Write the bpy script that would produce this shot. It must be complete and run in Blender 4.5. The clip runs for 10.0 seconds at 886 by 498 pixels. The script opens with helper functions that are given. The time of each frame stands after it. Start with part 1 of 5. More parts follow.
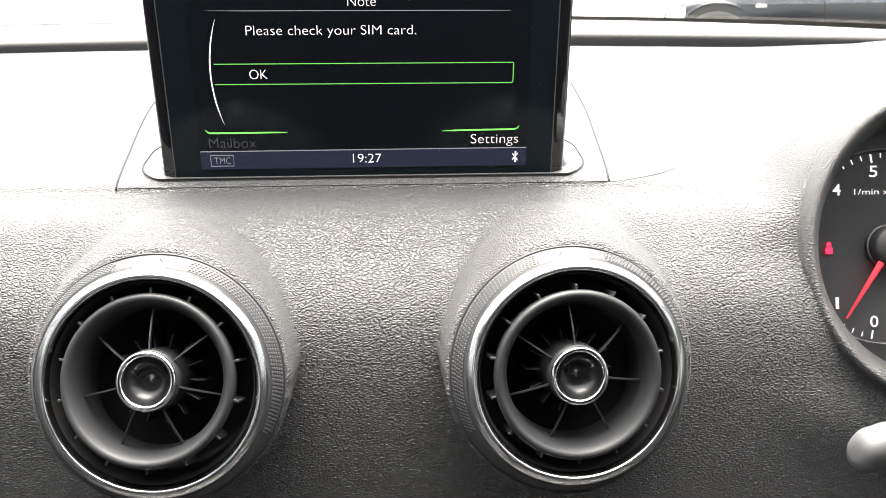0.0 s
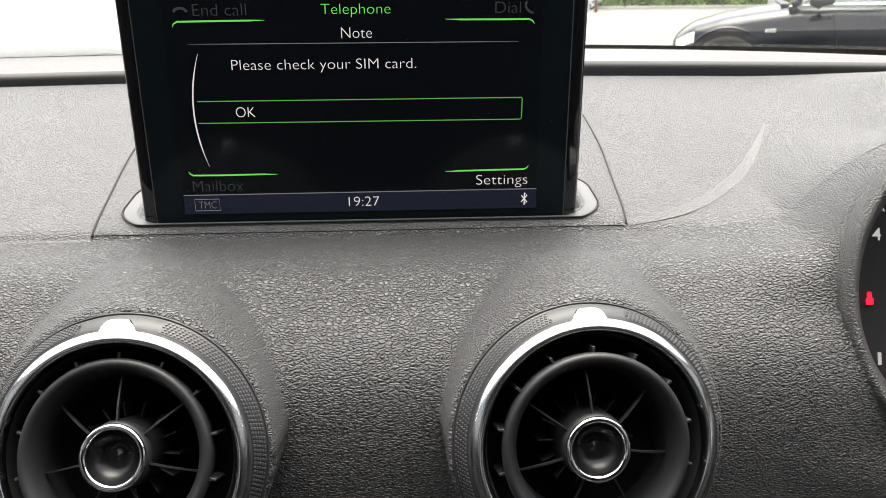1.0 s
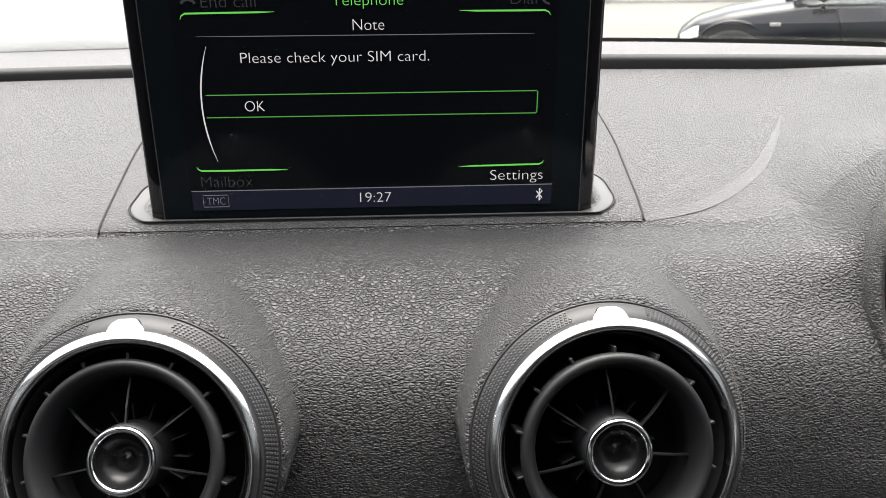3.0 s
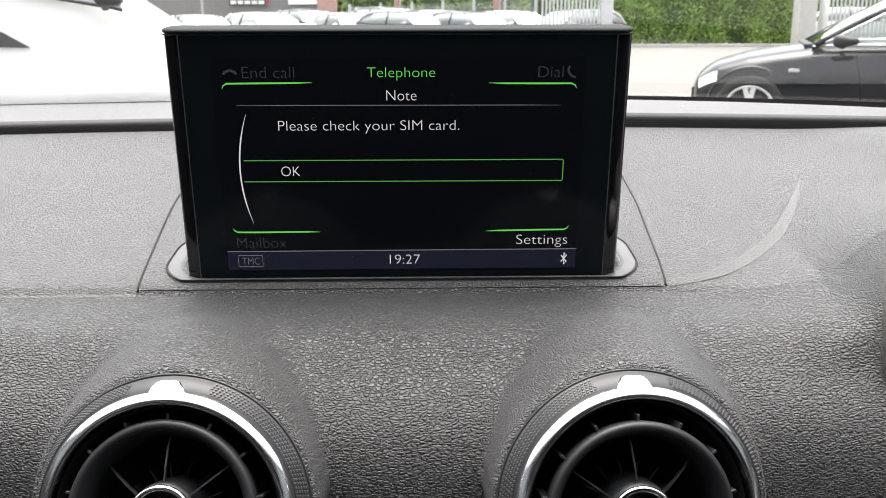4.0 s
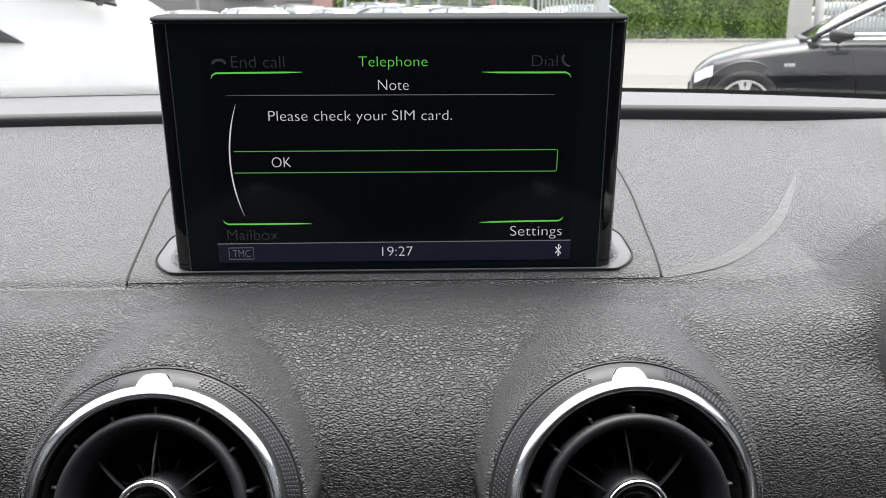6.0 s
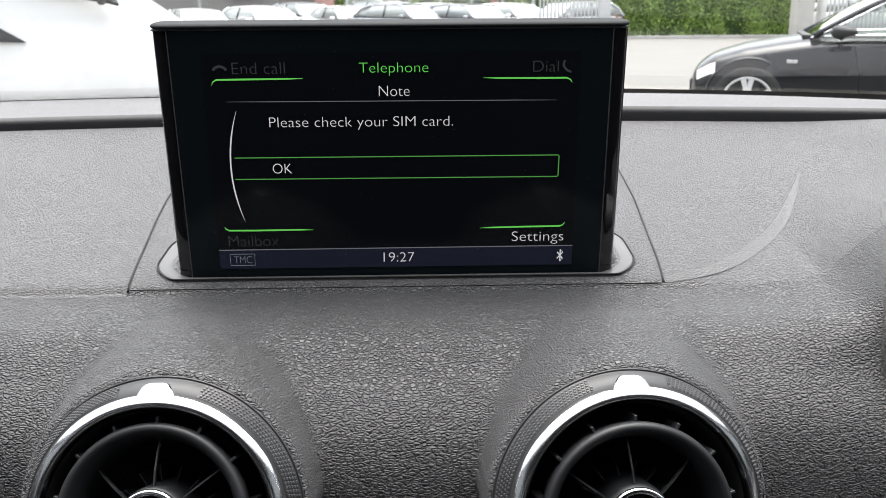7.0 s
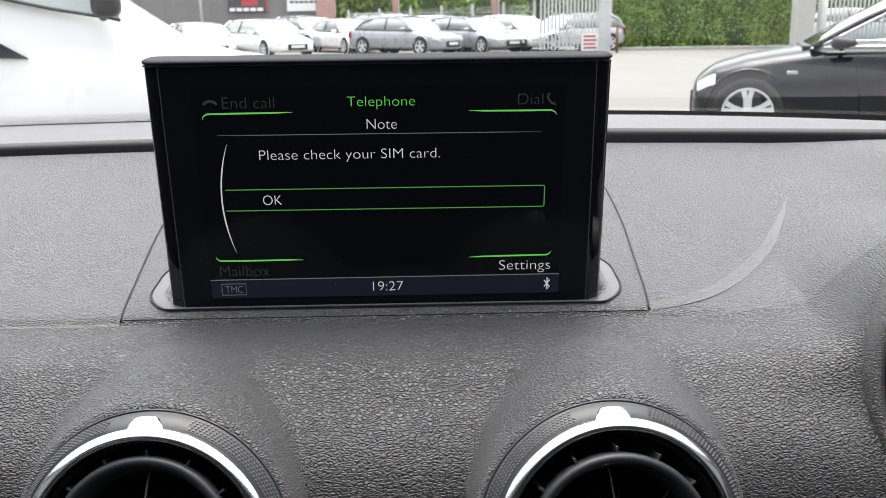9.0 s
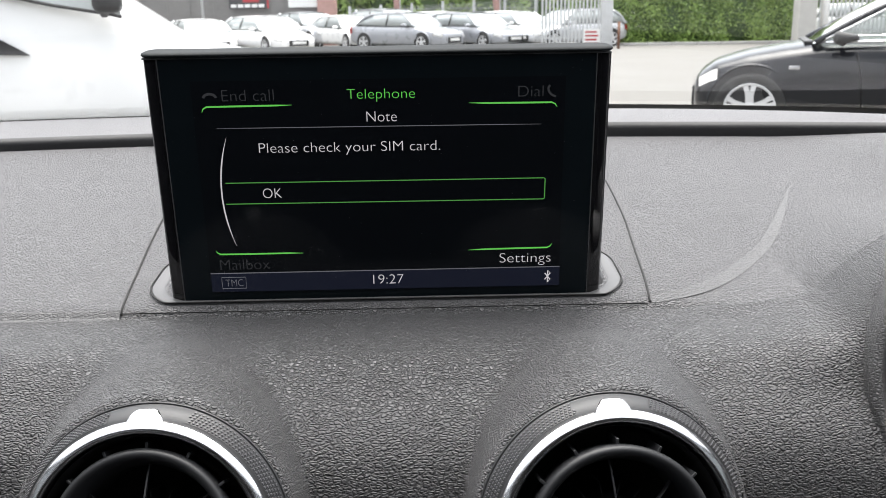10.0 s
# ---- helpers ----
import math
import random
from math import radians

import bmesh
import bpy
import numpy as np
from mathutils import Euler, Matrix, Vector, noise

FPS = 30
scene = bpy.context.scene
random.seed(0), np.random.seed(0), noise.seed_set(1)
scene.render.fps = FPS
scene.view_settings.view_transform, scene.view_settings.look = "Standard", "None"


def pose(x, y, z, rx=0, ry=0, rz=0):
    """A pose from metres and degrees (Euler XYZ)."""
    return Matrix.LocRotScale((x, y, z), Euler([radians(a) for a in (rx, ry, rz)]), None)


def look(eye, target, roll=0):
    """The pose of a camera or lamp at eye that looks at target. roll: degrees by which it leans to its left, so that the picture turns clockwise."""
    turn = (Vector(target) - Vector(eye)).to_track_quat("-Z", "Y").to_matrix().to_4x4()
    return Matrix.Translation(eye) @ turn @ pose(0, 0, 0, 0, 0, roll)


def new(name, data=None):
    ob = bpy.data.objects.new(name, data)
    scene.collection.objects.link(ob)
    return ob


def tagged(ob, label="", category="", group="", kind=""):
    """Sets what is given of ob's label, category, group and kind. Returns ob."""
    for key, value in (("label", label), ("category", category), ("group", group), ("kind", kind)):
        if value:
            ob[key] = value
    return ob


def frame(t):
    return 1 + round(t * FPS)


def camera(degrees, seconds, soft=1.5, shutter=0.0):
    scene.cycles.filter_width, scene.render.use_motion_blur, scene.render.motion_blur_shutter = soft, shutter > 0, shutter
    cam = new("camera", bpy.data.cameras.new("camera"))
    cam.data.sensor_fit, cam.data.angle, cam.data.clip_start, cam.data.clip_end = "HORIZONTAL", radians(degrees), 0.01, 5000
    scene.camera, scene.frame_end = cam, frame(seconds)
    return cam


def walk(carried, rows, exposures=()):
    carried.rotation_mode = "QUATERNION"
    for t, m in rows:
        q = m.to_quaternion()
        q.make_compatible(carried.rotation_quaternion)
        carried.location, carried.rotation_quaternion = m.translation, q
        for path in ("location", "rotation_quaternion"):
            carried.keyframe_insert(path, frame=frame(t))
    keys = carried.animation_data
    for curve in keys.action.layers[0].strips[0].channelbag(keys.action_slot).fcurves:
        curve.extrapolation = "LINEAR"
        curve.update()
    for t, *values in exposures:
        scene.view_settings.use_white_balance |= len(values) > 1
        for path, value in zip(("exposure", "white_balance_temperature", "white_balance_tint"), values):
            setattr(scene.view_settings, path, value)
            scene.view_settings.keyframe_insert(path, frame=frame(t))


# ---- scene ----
# The car's own frame: x to the right, y ahead, z up, origin where the screen's glass enters its slot.
CAR = pose(0, 0.44, 1.045, 6.2, 0, 0)
cam = camera(52.0, 10.0, soft=0.85)
cam.data.dof.use_dof, cam.data.dof.focus_distance, cam.data.dof.aperture_fstop = True, 0.345, 45.0
ROWS = [
    (0, (0.0125, -0.4083, 0.1434), (0.0673, 0.5017, -0.2697), 0.34),
    (0.2, (0.0156, -0.4060, 0.1443), (0.0582, 0.5112, -0.2518), -0.50),
    (0.5, (0.0182, -0.3896, 0.1458), (0.0746, 0.5253, -0.2548), -0.50),
    (0.8, (0.0176, -0.3799, 0.1417), (0.0670, 0.5387, -0.2444), -0.28),
    (1, (0.0175, -0.3733, 0.1394), (0.0616, 0.5476, -0.2479), -0.16),
    (1.5, (0.0153, -0.3674, 0.1380), (0.0535, 0.5520, -0.2534), -0.40),
    (2, (0.0183, -0.3686, 0.1394), (0.0557, 0.5514, -0.2509), -0.93),
    (2.2, (0.0180, -0.3685, 0.1376), (0.0593, 0.5478, -0.2607), -0.48),
    (3.3, (0.0111, -0.3646, 0.1370), (0.0497, 0.5580, -0.2468), -0.22),
    (3.5, (0.0096, -0.3686, 0.1432), (0.0391, 0.5589, -0.2294), -0.10),
    (4, (0.0088, -0.3720, 0.1504), (0.0315, 0.5636, -0.2019), 0.05),
    (4.5, (0.0091, -0.3719, 0.1525), (0.0320, 0.5670, -0.1908), 0.08),
    (5, (0.0120, -0.3685, 0.1479), (0.0395, 0.5666, -0.2054), 0.22),
    (5.5, (0.0112, -0.3688, 0.1485), (0.0377, 0.5647, -0.2092), -0.03),
    (6.8, (0.0098, -0.3669, 0.1445), (0.0367, 0.5676, -0.2105), 0.09),
    (7, (0.0108, -0.3664, 0.1503), (0.0347, 0.5665, -0.2092), -0.22),
    (7.5, (0.0124, -0.3692, 0.1520), (0.0328, 0.5632, -0.2088), -0.25),
    (8, (0.0131, -0.3681, 0.1583), (0.0321, 0.5681, -0.1926), -0.42),
    (8.5, (0.0160, -0.3704, 0.1611), (0.0366, 0.5670, -0.1865), -0.75),
    (9, (0.0170, -0.3692, 0.1594), (0.0383, 0.5682, -0.1882), -0.57),
    (9.5, (0.0158, -0.3704, 0.1592), (0.0373, 0.5663, -0.1902), -0.57),
    (10, (0.0176, -0.3690, 0.1578), (0.0369, 0.5670, -0.1937), -0.71),
]
EXPOSURES = [(0.0, 3.3, 7000, 10), (0.2, 2.92, 7000, 10), (0.5, 2.3, 7000, 10), (0.8, 2.14, 6950, 10), (1.0, 2.03, 6900, 10), (1.5, 1.89, 6850, 10), (2.0, 1.91, 6800, 10), (3.5, 1.9, 6800, 11), (4.0, 1.83, 6700, 11), (4.5, 1.71, 6600, 11), (5.0, 1.66, 6550, 11), (7.5, 1.67, 6550, 11), (9.0, 1.61, 6550, 11), (10.0, 1.61, 6550, 11)]
walk(cam, [(t, CAR @ look(eye, target, roll)) for t, eye, target, roll in ROWS], EXPOSURES)

# ---- light ----
world = bpy.data.worlds.new("overcast_sky")
scene.world = world
world.use_nodes = True
wn, wl = world.node_tree.nodes, world.node_tree.links
sky = wn.new("ShaderNodeTexSky")
sky.sky_type, sky.sun_disc = "NISHITA", False
sky.sun_elevation, sky.sun_rotation = radians(79), radians(0)
sky.dust_density, sky.ozone_density = 4.0, 1.0
grey = wn.new("ShaderNodeHueSaturation")
grey.inputs["Saturation"].default_value = 0.22
wl.new(sky.outputs[0], grey.inputs["Color"])
wl.new(grey.outputs[0], wn["Background"].inputs[0])
wn["Background"].inputs[1].default_value = 0.2
sun_data = bpy.data.lights.new("sun", "SUN")
sun_data.energy, sun_data.angle, sun_data.color = 2.1, radians(60), (1.0, 0.97, 0.93)
sun = new("sun", sun_data)
sun.matrix_world = look((0.0, 3.5, 17.8), (0, 0, 0))


# ---- materials ----
def nodes_of(name):
    m = bpy.data.materials.new(name)
    m.use_nodes = True
    return m, m.node_tree.nodes, m.node_tree.links, m.node_tree.nodes["Principled BSDF"]


def surface(name, color, rough=0.5, metal=0.0, vary=0.12, grain=60.0, bump=0.0, depth=0.001, spec=0.5, coat=0.0, patch=4.0):
    """A painted, plastic, metal or mineral surface with fine grain and larger uneven patches."""
    m, n, l, p = nodes_of(name)
    tc = n.new("ShaderNodeTexCoord")
    fine, broad = n.new("ShaderNodeTexNoise"), n.new("ShaderNodeTexNoise")
    fine.inputs["Scale"].default_value, fine.inputs["Detail"].default_value = grain, 4
    broad.inputs["Scale"].default_value, broad.inputs["Detail"].default_value = patch, 3
    for k in (fine, broad):
        l.new(tc.outputs["Object"], k.inputs["Vector"])
    add = n.new("ShaderNodeMath")
    add.operation = "ADD"
    l.new(fine.outputs["Fac"], add.inputs[0])
    l.new(broad.outputs["Fac"], add.inputs[1])
    ramp = n.new("ShaderNodeMapRange")
    ramp.inputs["From Min"].default_value, ramp.inputs["From Max"].default_value = 0.6, 1.4
    ramp.inputs["To Min"].default_value, ramp.inputs["To Max"].default_value = 1 - vary, 1 + vary
    l.new(add.outputs[0], ramp.inputs["Value"])
    mix = n.new("ShaderNodeVectorMath")
    mix.operation = "SCALE"
    mix.inputs[0].default_value = color
    l.new(ramp.outputs[0], mix.inputs["Scale"])
    l.new(mix.outputs[0], p.inputs["Base Color"])
    rr = n.new("ShaderNodeMapRange")
    rr.inputs["From Min"].default_value, rr.inputs["From Max"].default_value = 0.3, 0.7
    rr.inputs["To Min"].default_value, rr.inputs["To Max"].default_value = max(0.02, rough * 0.85), min(1, rough * 1.15)
    l.new(broad.outputs["Fac"], rr.inputs["Value"])
    l.new(rr.outputs[0], p.inputs["Roughness"])
    p.inputs["Metallic"].default_value = metal
    p.inputs["Specular IOR Level"].default_value = spec
    p.inputs["Coat Weight"].default_value = coat
    p.inputs["Coat Roughness"].default_value = 0.05
    if bump:
        b = n.new("ShaderNodeBump")
        b.inputs["Strength"].default_value, b.inputs["Distance"].default_value = bump, depth
        l.new(fine.outputs["Fac"], b.inputs["Height"])
        l.new(b.outputs[0], p.inputs["Normal"])
    return m


def leather(name, color, rough, cells=900.0, stretch=0.52, bump=1.0, spec=0.5):
    """Grained soft-touch pad: pebbles parted by creases, uneven in size, drawn out sideways."""
    m, n, l, p = nodes_of(name)
    tc = n.new("ShaderNodeTexCoord")
    warp = n.new("ShaderNodeTexNoise")
    warp.inputs["Scale"].default_value, warp.inputs["Detail"].default_value = 500, 2
    l.new(tc.outputs["Object"], warp.inputs["Vector"])
    shift = n.new("ShaderNodeVectorMath")
    shift.operation = "MULTIPLY_ADD"
    shift.inputs[1].default_value, shift.inputs[2].default_value = (0.0014, 0.0014, 0.0014), (-0.0007, -0.0007, -0.0007)
    l.new(warp.outputs["Color"], shift.inputs[0])
    add = n.new("ShaderNodeVectorMath")
    l.new(tc.outputs["Object"], add.inputs[0])
    l.new(shift.outputs[0], add.inputs[1])
    mp = n.new("ShaderNodeMapping")
    mp.inputs["Scale"].default_value = (stretch, 1.0, 1.0)
    l.new(add.outputs[0], mp.inputs["Vector"])
    v = n.new("ShaderNodeTexVoronoi")
    v.feature = "DISTANCE_TO_EDGE"
    v.inputs["Scale"].default_value = cells
    l.new(mp.outputs[0], v.inputs["Vector"])
    r = n.new("ShaderNodeMapRange")
    r.interpolation_type = "SMOOTHSTEP"
    r.inputs["From Max"].default_value = 0.26
    l.new(v.outputs["Distance"], r.inputs["Value"])
    fine = n.new("ShaderNodeTexNoise")
    fine.inputs["Scale"].default_value, fine.inputs["Detail"].default_value = 1400, 2
    l.new(tc.outputs["Object"], fine.inputs["Vector"])
    h = n.new("ShaderNodeMath")
    h.operation = "MULTIPLY_ADD"
    h.inputs[1].default_value = 0.035
    l.new(fine.outputs["Fac"], h.inputs[0])
    l.new(r.outputs[0], h.inputs[2])
    b = n.new("ShaderNodeBump")
    b.inputs["Strength"].default_value, b.inputs["Distance"].default_value = bump, 0.0014
    l.new(h.outputs[0], b.inputs["Height"])
    l.new(b.outputs[0], p.inputs["Normal"])
    broad = n.new("ShaderNodeTexNoise")
    broad.inputs["Scale"].default_value = 9
    l.new(tc.outputs["Object"], broad.inputs["Vector"])
    k = n.new("ShaderNodeMapRange")
    k.inputs["To Min"].default_value, k.inputs["To Max"].default_value = 0.86, 1.14
    l.new(broad.outputs["Fac"], k.inputs["Value"])
    sc = n.new("ShaderNodeVectorMath")
    sc.operation = "SCALE"
    sc.inputs[0].default_value = color
    # The base colour dips in the creases, painting in a little occlusion.
    crease_shade = n.new("ShaderNodeMapRange")
    crease_shade.inputs["To Min"].default_value = 0.93
    l.new(r.outputs[0], crease_shade.inputs["Value"])
    both = n.new("ShaderNodeMath")
    both.operation = "MULTIPLY"
    l.new(k.outputs[0], both.inputs[0])
    l.new(crease_shade.outputs[0], both.inputs[1])
    l.new(both.outputs[0], sc.inputs["Scale"])
    l.new(sc.outputs[0], p.inputs["Base Color"])
    p.inputs["Roughness"].default_value = rough
    p.inputs["Specular IOR Level"].default_value = spec
    return m


def glowing(name, color, strength):
    m, _, _, p = nodes_of(name)
    p.inputs["Base Color"].default_value = (0.004, 0.005, 0.006, 1)
    p.inputs["Roughness"].default_value = 0.12
    p.inputs["Specular IOR Level"].default_value = 0.16
    p.inputs["Emission Color"].default_value = (*color, 1)
    p.inputs["Emission Strength"].default_value = strength
    return m


def pane(name, tint, gloss=0.02):
    """Clear sheet glass: it lets light straight through and mirrors more at a slant."""
    m, n, l, p = nodes_of(name)
    n.remove(p)
    out = n["Material Output"]
    clear, shine, mix, fr = (n.new("ShaderNode" + k) for k in ("BsdfTransparent", "BsdfGlossy", "MixShader", "Fresnel"))
    clear.inputs[0].default_value = (*tint, 1)
    shine.inputs["Roughness"].default_value = gloss
    fr.inputs["IOR"].default_value = 1.45
    l.new(fr.outputs[0], mix.inputs[0])
    l.new(clear.outputs[0], mix.inputs[1])
    l.new(shine.outputs[0], mix.inputs[2])
    l.new(mix.outputs[0], out.inputs[0])
    return m


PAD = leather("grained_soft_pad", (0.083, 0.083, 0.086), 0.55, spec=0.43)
# Same pad as PAD, its base colour raised for the daylight on top.
TOP_PAD = leather("grained_pad_lit_top", (0.090, 0.089, 0.092), 0.55, bump=0.85, spec=0.47)
LIP = leather("grained_rail", (0.092, 0.092, 0.097), 0.55, bump=0.3, spec=0.35)
TRIM = surface("satin_grey_plastic", (0.062, 0.062, 0.064), 0.5, vary=0.05, grain=900, bump=0.1, depth=0.0002)
RUBBER = surface("black_rubber_edge", (0.012, 0.012, 0.013), 0.7, vary=0.2, grain=400, bump=0.3, depth=0.0006)
DARK = surface("matt_black_plastic", (0.016, 0.016, 0.017), 0.55, vary=0.2, grain=500, bump=0.1, depth=0.0002)
VANE = surface("charcoal_plastic", (0.016, 0.0168, 0.0185), 0.5, spec=0.35, vary=0.1, grain=700, bump=0.08, depth=0.0002)
DISH = surface("gloss_black_dish", (0.008, 0.008, 0.009), 0.28, vary=0.1, spec=0.4)
COLLAR = surface("dark_grey_collar_plastic", (0.036, 0.037, 0.039), 0.5, vary=0.08, spec=0.35, grain=800, bump=0.1, depth=0.0002)
# Lighter than the collar, so the raised points look lit.
KNURL = surface("lit_knurl_plastic", (0.058, 0.058, 0.062), 0.42, vary=0.1, grain=900)
CHROME = surface("satin_chrome", (0.78, 0.78, 0.79), 0.2, 1.0, vary=0.03, grain=300)
BRIGHT = surface("polished_chrome", (0.85, 0.85, 0.86), 0.08, 1.0, vary=0.02, grain=300)
PIANO = surface("piano_black", (0.006, 0.006, 0.007), 0.06, vary=0.1, spec=0.5, coat=0.6)
SCREEN = surface("screen_glass_black", (0.006, 0.009, 0.011), 0.12, vary=0.1, spec=0.16)
CAP = surface("screen_cap_plastic", (0.014, 0.016, 0.017), 0.7, vary=0.06, grain=900, spec=0.14)
SMOOTH_EDGE = leather("smooth_pad_edge", (0.080, 0.080, 0.082), 0.56, bump=0.5, spec=0.43)
CHALK = surface("pale_dust", (0.4, 0.39, 0.37), 0.9, vary=0.2)
SEAM = surface("seam_black", (0.004, 0.004, 0.004), 0.8, vary=0.1)
HEADLINING = surface("headlining_cloth", (0.05, 0.05, 0.052), 0.9, vary=0.08, grain=400, bump=0.2)
CABIN = surface("dark_cabin_trim", (0.05, 0.05, 0.053), 0.7, vary=0.15, grain=200)
SEAT = surface("black_seat_cloth", (0.025, 0.025, 0.028), 0.85, vary=0.2, grain=600, bump=0.3)
GLASS = pane("windscreen_glass", (0.93, 0.95, 0.94))
# Unseen side panes; the deep tint is made up to dim side light.
SIDE_GLASS = pane("side_window_glass", (0.16, 0.17, 0.17))
REAR_GLASS = pane("tinted_rear_glass", (0.3, 0.31, 0.32))
UI_WHITE = glowing("display_white", (0.86, 0.84, 0.88), 0.21)
UI_GREY = glowing("display_dim_grey", (0.75, 0.78, 0.85), 0.012)
UI_MID = glowing("display_mid_grey", (0.7, 0.72, 0.8), 0.06)
UI_GREEN = glowing("display_green", (0.16, 0.72, 0.12), 0.22)
UI_FINE = glowing("display_fine_green", (0.2, 0.75, 0.16), 0.11)
UI_BAR = glowing("display_status_bar", (0.25, 0.3, 0.62), 0.008)
UI_BACK = glowing("display_backlight", (0.3, 0.36, 0.6), 0.0004)
DIAL = surface("dial_face_black", (0.018, 0.018, 0.02), 0.5, vary=0.1, grain=500)
MARK = glowing("dial_marking", (0.8, 0.82, 0.85), 0.15)
RED = glowing("warning_red", (1.0, 0.02, 0.06), 0.4)
NEEDLE = glowing("needle_red", (0.85, 0.03, 0.05), 0.2)
STALK = surface("grey_lever_plastic", (0.09, 0.09, 0.092), 0.4, vary=0.05, grain=500)


# ---- helpers for meshes ----
def part(name, bm, material, parent, label="", smooth=True, kind=""):
    """Link a bmesh as one mesh object under a thing or a part."""
    me = bpy.data.meshes.new(name)
    bmesh.ops.recalc_face_normals(bm, faces=bm.faces)
    bm.to_mesh(me)
    bm.free()
    return mesh_part(name, me, material, parent, label, smooth, kind)


def mesh_part(name, me, material, parent, label="", smooth=True, kind=""):
    for f in me.polygons:
        f.use_smooth = smooth
    me.materials.clear()
    me.materials.append(material)
    ob = new(name, me)
    ob.parent = parent
    return tagged(ob, label, kind=kind)


def sharp(ob, degrees=35):
    ob.data.set_sharp_from_angle(angle=radians(degrees))
    return ob


def thing(name, label, category, m, group="", kind=""):
    ob = new(name)
    ob.empty_display_size = 0.05
    ob.matrix_world = m
    return tagged(ob, label, category, group, kind)


def box(bm, x0, y0, z0, x1, y1, z1, bevel=0.0, seg=2):
    made = bmesh.ops.create_cube(bm, size=1)["verts"]
    bmesh.ops.scale(bm, vec=(x1 - x0, y1 - y0, z1 - z0), verts=made)
    bmesh.ops.translate(bm, vec=((x0 + x1) / 2, (y0 + y1) / 2, (z0 + z1) / 2), verts=made)
    if bevel:
        edges = {e for v in made for e in v.link_edges}
        bmesh.ops.bevel(bm, geom=list(edges), offset=bevel, segments=seg, profile=0.5, affect="EDGES")
    return bm


def boxes(*items, bevel=0.0, seg=2):
    bm = bmesh.new()
    for it in items:
        box(bm, *it, bevel=bevel, seg=seg)
    return bm


def loft(bm, rings, closed=True, caps=True):
    """Join rings of equally many points into a skin."""
    rows = [[bm.verts.new(p) for p in ring] for ring in rings]
    n = len(rows[0])
    for a, b in zip(rows, rows[1:]):
        for i in range(n if closed else n - 1):
            j = (i + 1) % n
            bm.faces.new((a[i], a[j], b[j], b[i]))
    if caps and closed:
        bm.faces.new(rows[0])
        bm.faces.new(rows[-1])
    return bm


def tube(bm, pts, r, sides=6, closed=False):
    """A round bar along a line of points; r is one radius or one for each point."""
    pts = [Vector(p) for p in pts]
    rs = r if isinstance(r, (list, tuple)) else [r] * len(pts)
    rings = []
    for i, p in enumerate(pts):
        a = pts[i - 1] if i or closed else p
        b = pts[(i + 1) % len(pts)] if i < len(pts) - 1 or closed else p
        d = (b - a).normalized()
        side = d.cross(Vector((0, 0, 1)))
        if side.length < 1e-3:
            side = d.cross(Vector((0, 1, 0)))
        side.normalize()
        up = side.cross(d)
        rings.append([p + rs[i] * (math.cos(k) * side + math.sin(k) * up) for k in (2 * math.pi * j / sides for j in range(sides))])
    if closed:
        rings.append(rings[0])
    return loft(bm, rings, True, not closed)


def lathe(bm, profile, seg=64, closed=False):
    """Turn a profile of (radius, along) about the y axis; along runs towards -y."""
    pr = list(profile) + ([profile[0]] if closed else [])
    cols = []
    for k in range(seg):
        a = 2 * math.pi * k / seg
        cols.append([bm.verts.new((r * math.cos(a), -s, r * math.sin(a))) for r, s in (pr[:-1] if closed else pr)])
    m = len(cols[0])
    for k in range(seg):
        a, b = cols[k], cols[(k + 1) % seg]
        for i in range(m if closed else m - 1):
            j = (i + 1) % m
            bm.faces.new((a[i], b[i], b[j], a[j]))
    return bm


def smooth_line(pts, n):
    """n points, evenly spaced, on a soft curve through pts (Catmull-Rom)."""
    p = np.array([pts[0]] + list(pts) + [pts[-1]], float)
    out = []
    for i in range(1, len(p) - 2):
        for t in np.linspace(0, 1, 24, endpoint=False):
            out.append(0.5 * (2 * p[i] + (p[i + 1] - p[i - 1]) * t + (2 * p[i - 1] - 5 * p[i] + 4 * p[i + 1] - p[i + 2]) * t * t
                              + (3 * p[i] - p[i - 1] - 3 * p[i + 1] + p[i + 2]) * t ** 3))
    out.append(p[-2])
    out = np.array(out)
    s = np.r_[0, np.cumsum(np.linalg.norm(np.diff(out, axis=0), axis=1))]
    at = np.linspace(0, s[-1], n)
    return np.stack([np.interp(at, s, out[:, k]) for k in range(out.shape[1])], 1)


def word(text, x0, z0, x1, z1, y, material, parent, name="word", thick=0.0):
    """Lettering in the plane y, fitted into a box in x and z, facing -y."""
    cu = bpy.data.curves.new(name, "FONT")
    cu.body = text
    cu.offset = thick
    tmp = bpy.data.objects.new(name, cu)
    scene.collection.objects.link(tmp)
    me = bpy.data.meshes.new_from_object(tmp.evaluated_get(bpy.context.evaluated_depsgraph_get()))
    bpy.data.objects.remove(tmp)
    bpy.data.curves.remove(cu)
    co = np.empty(len(me.vertices) * 3)
    me.vertices.foreach_get("co", co)
    co = co.reshape(-1, 3)
    lo, hi = co.min(0), co.max(0)
    u = (co - lo) / np.maximum(hi - lo, 1e-9)
    me.vertices.foreach_set("co", np.stack([x0 + u[:, 0] * (x1 - x0), np.full(len(co), y), z0 + u[:, 1] * (z1 - z0)], 1).ravel())
    return mesh_part(name, me, material, parent, smooth=False)


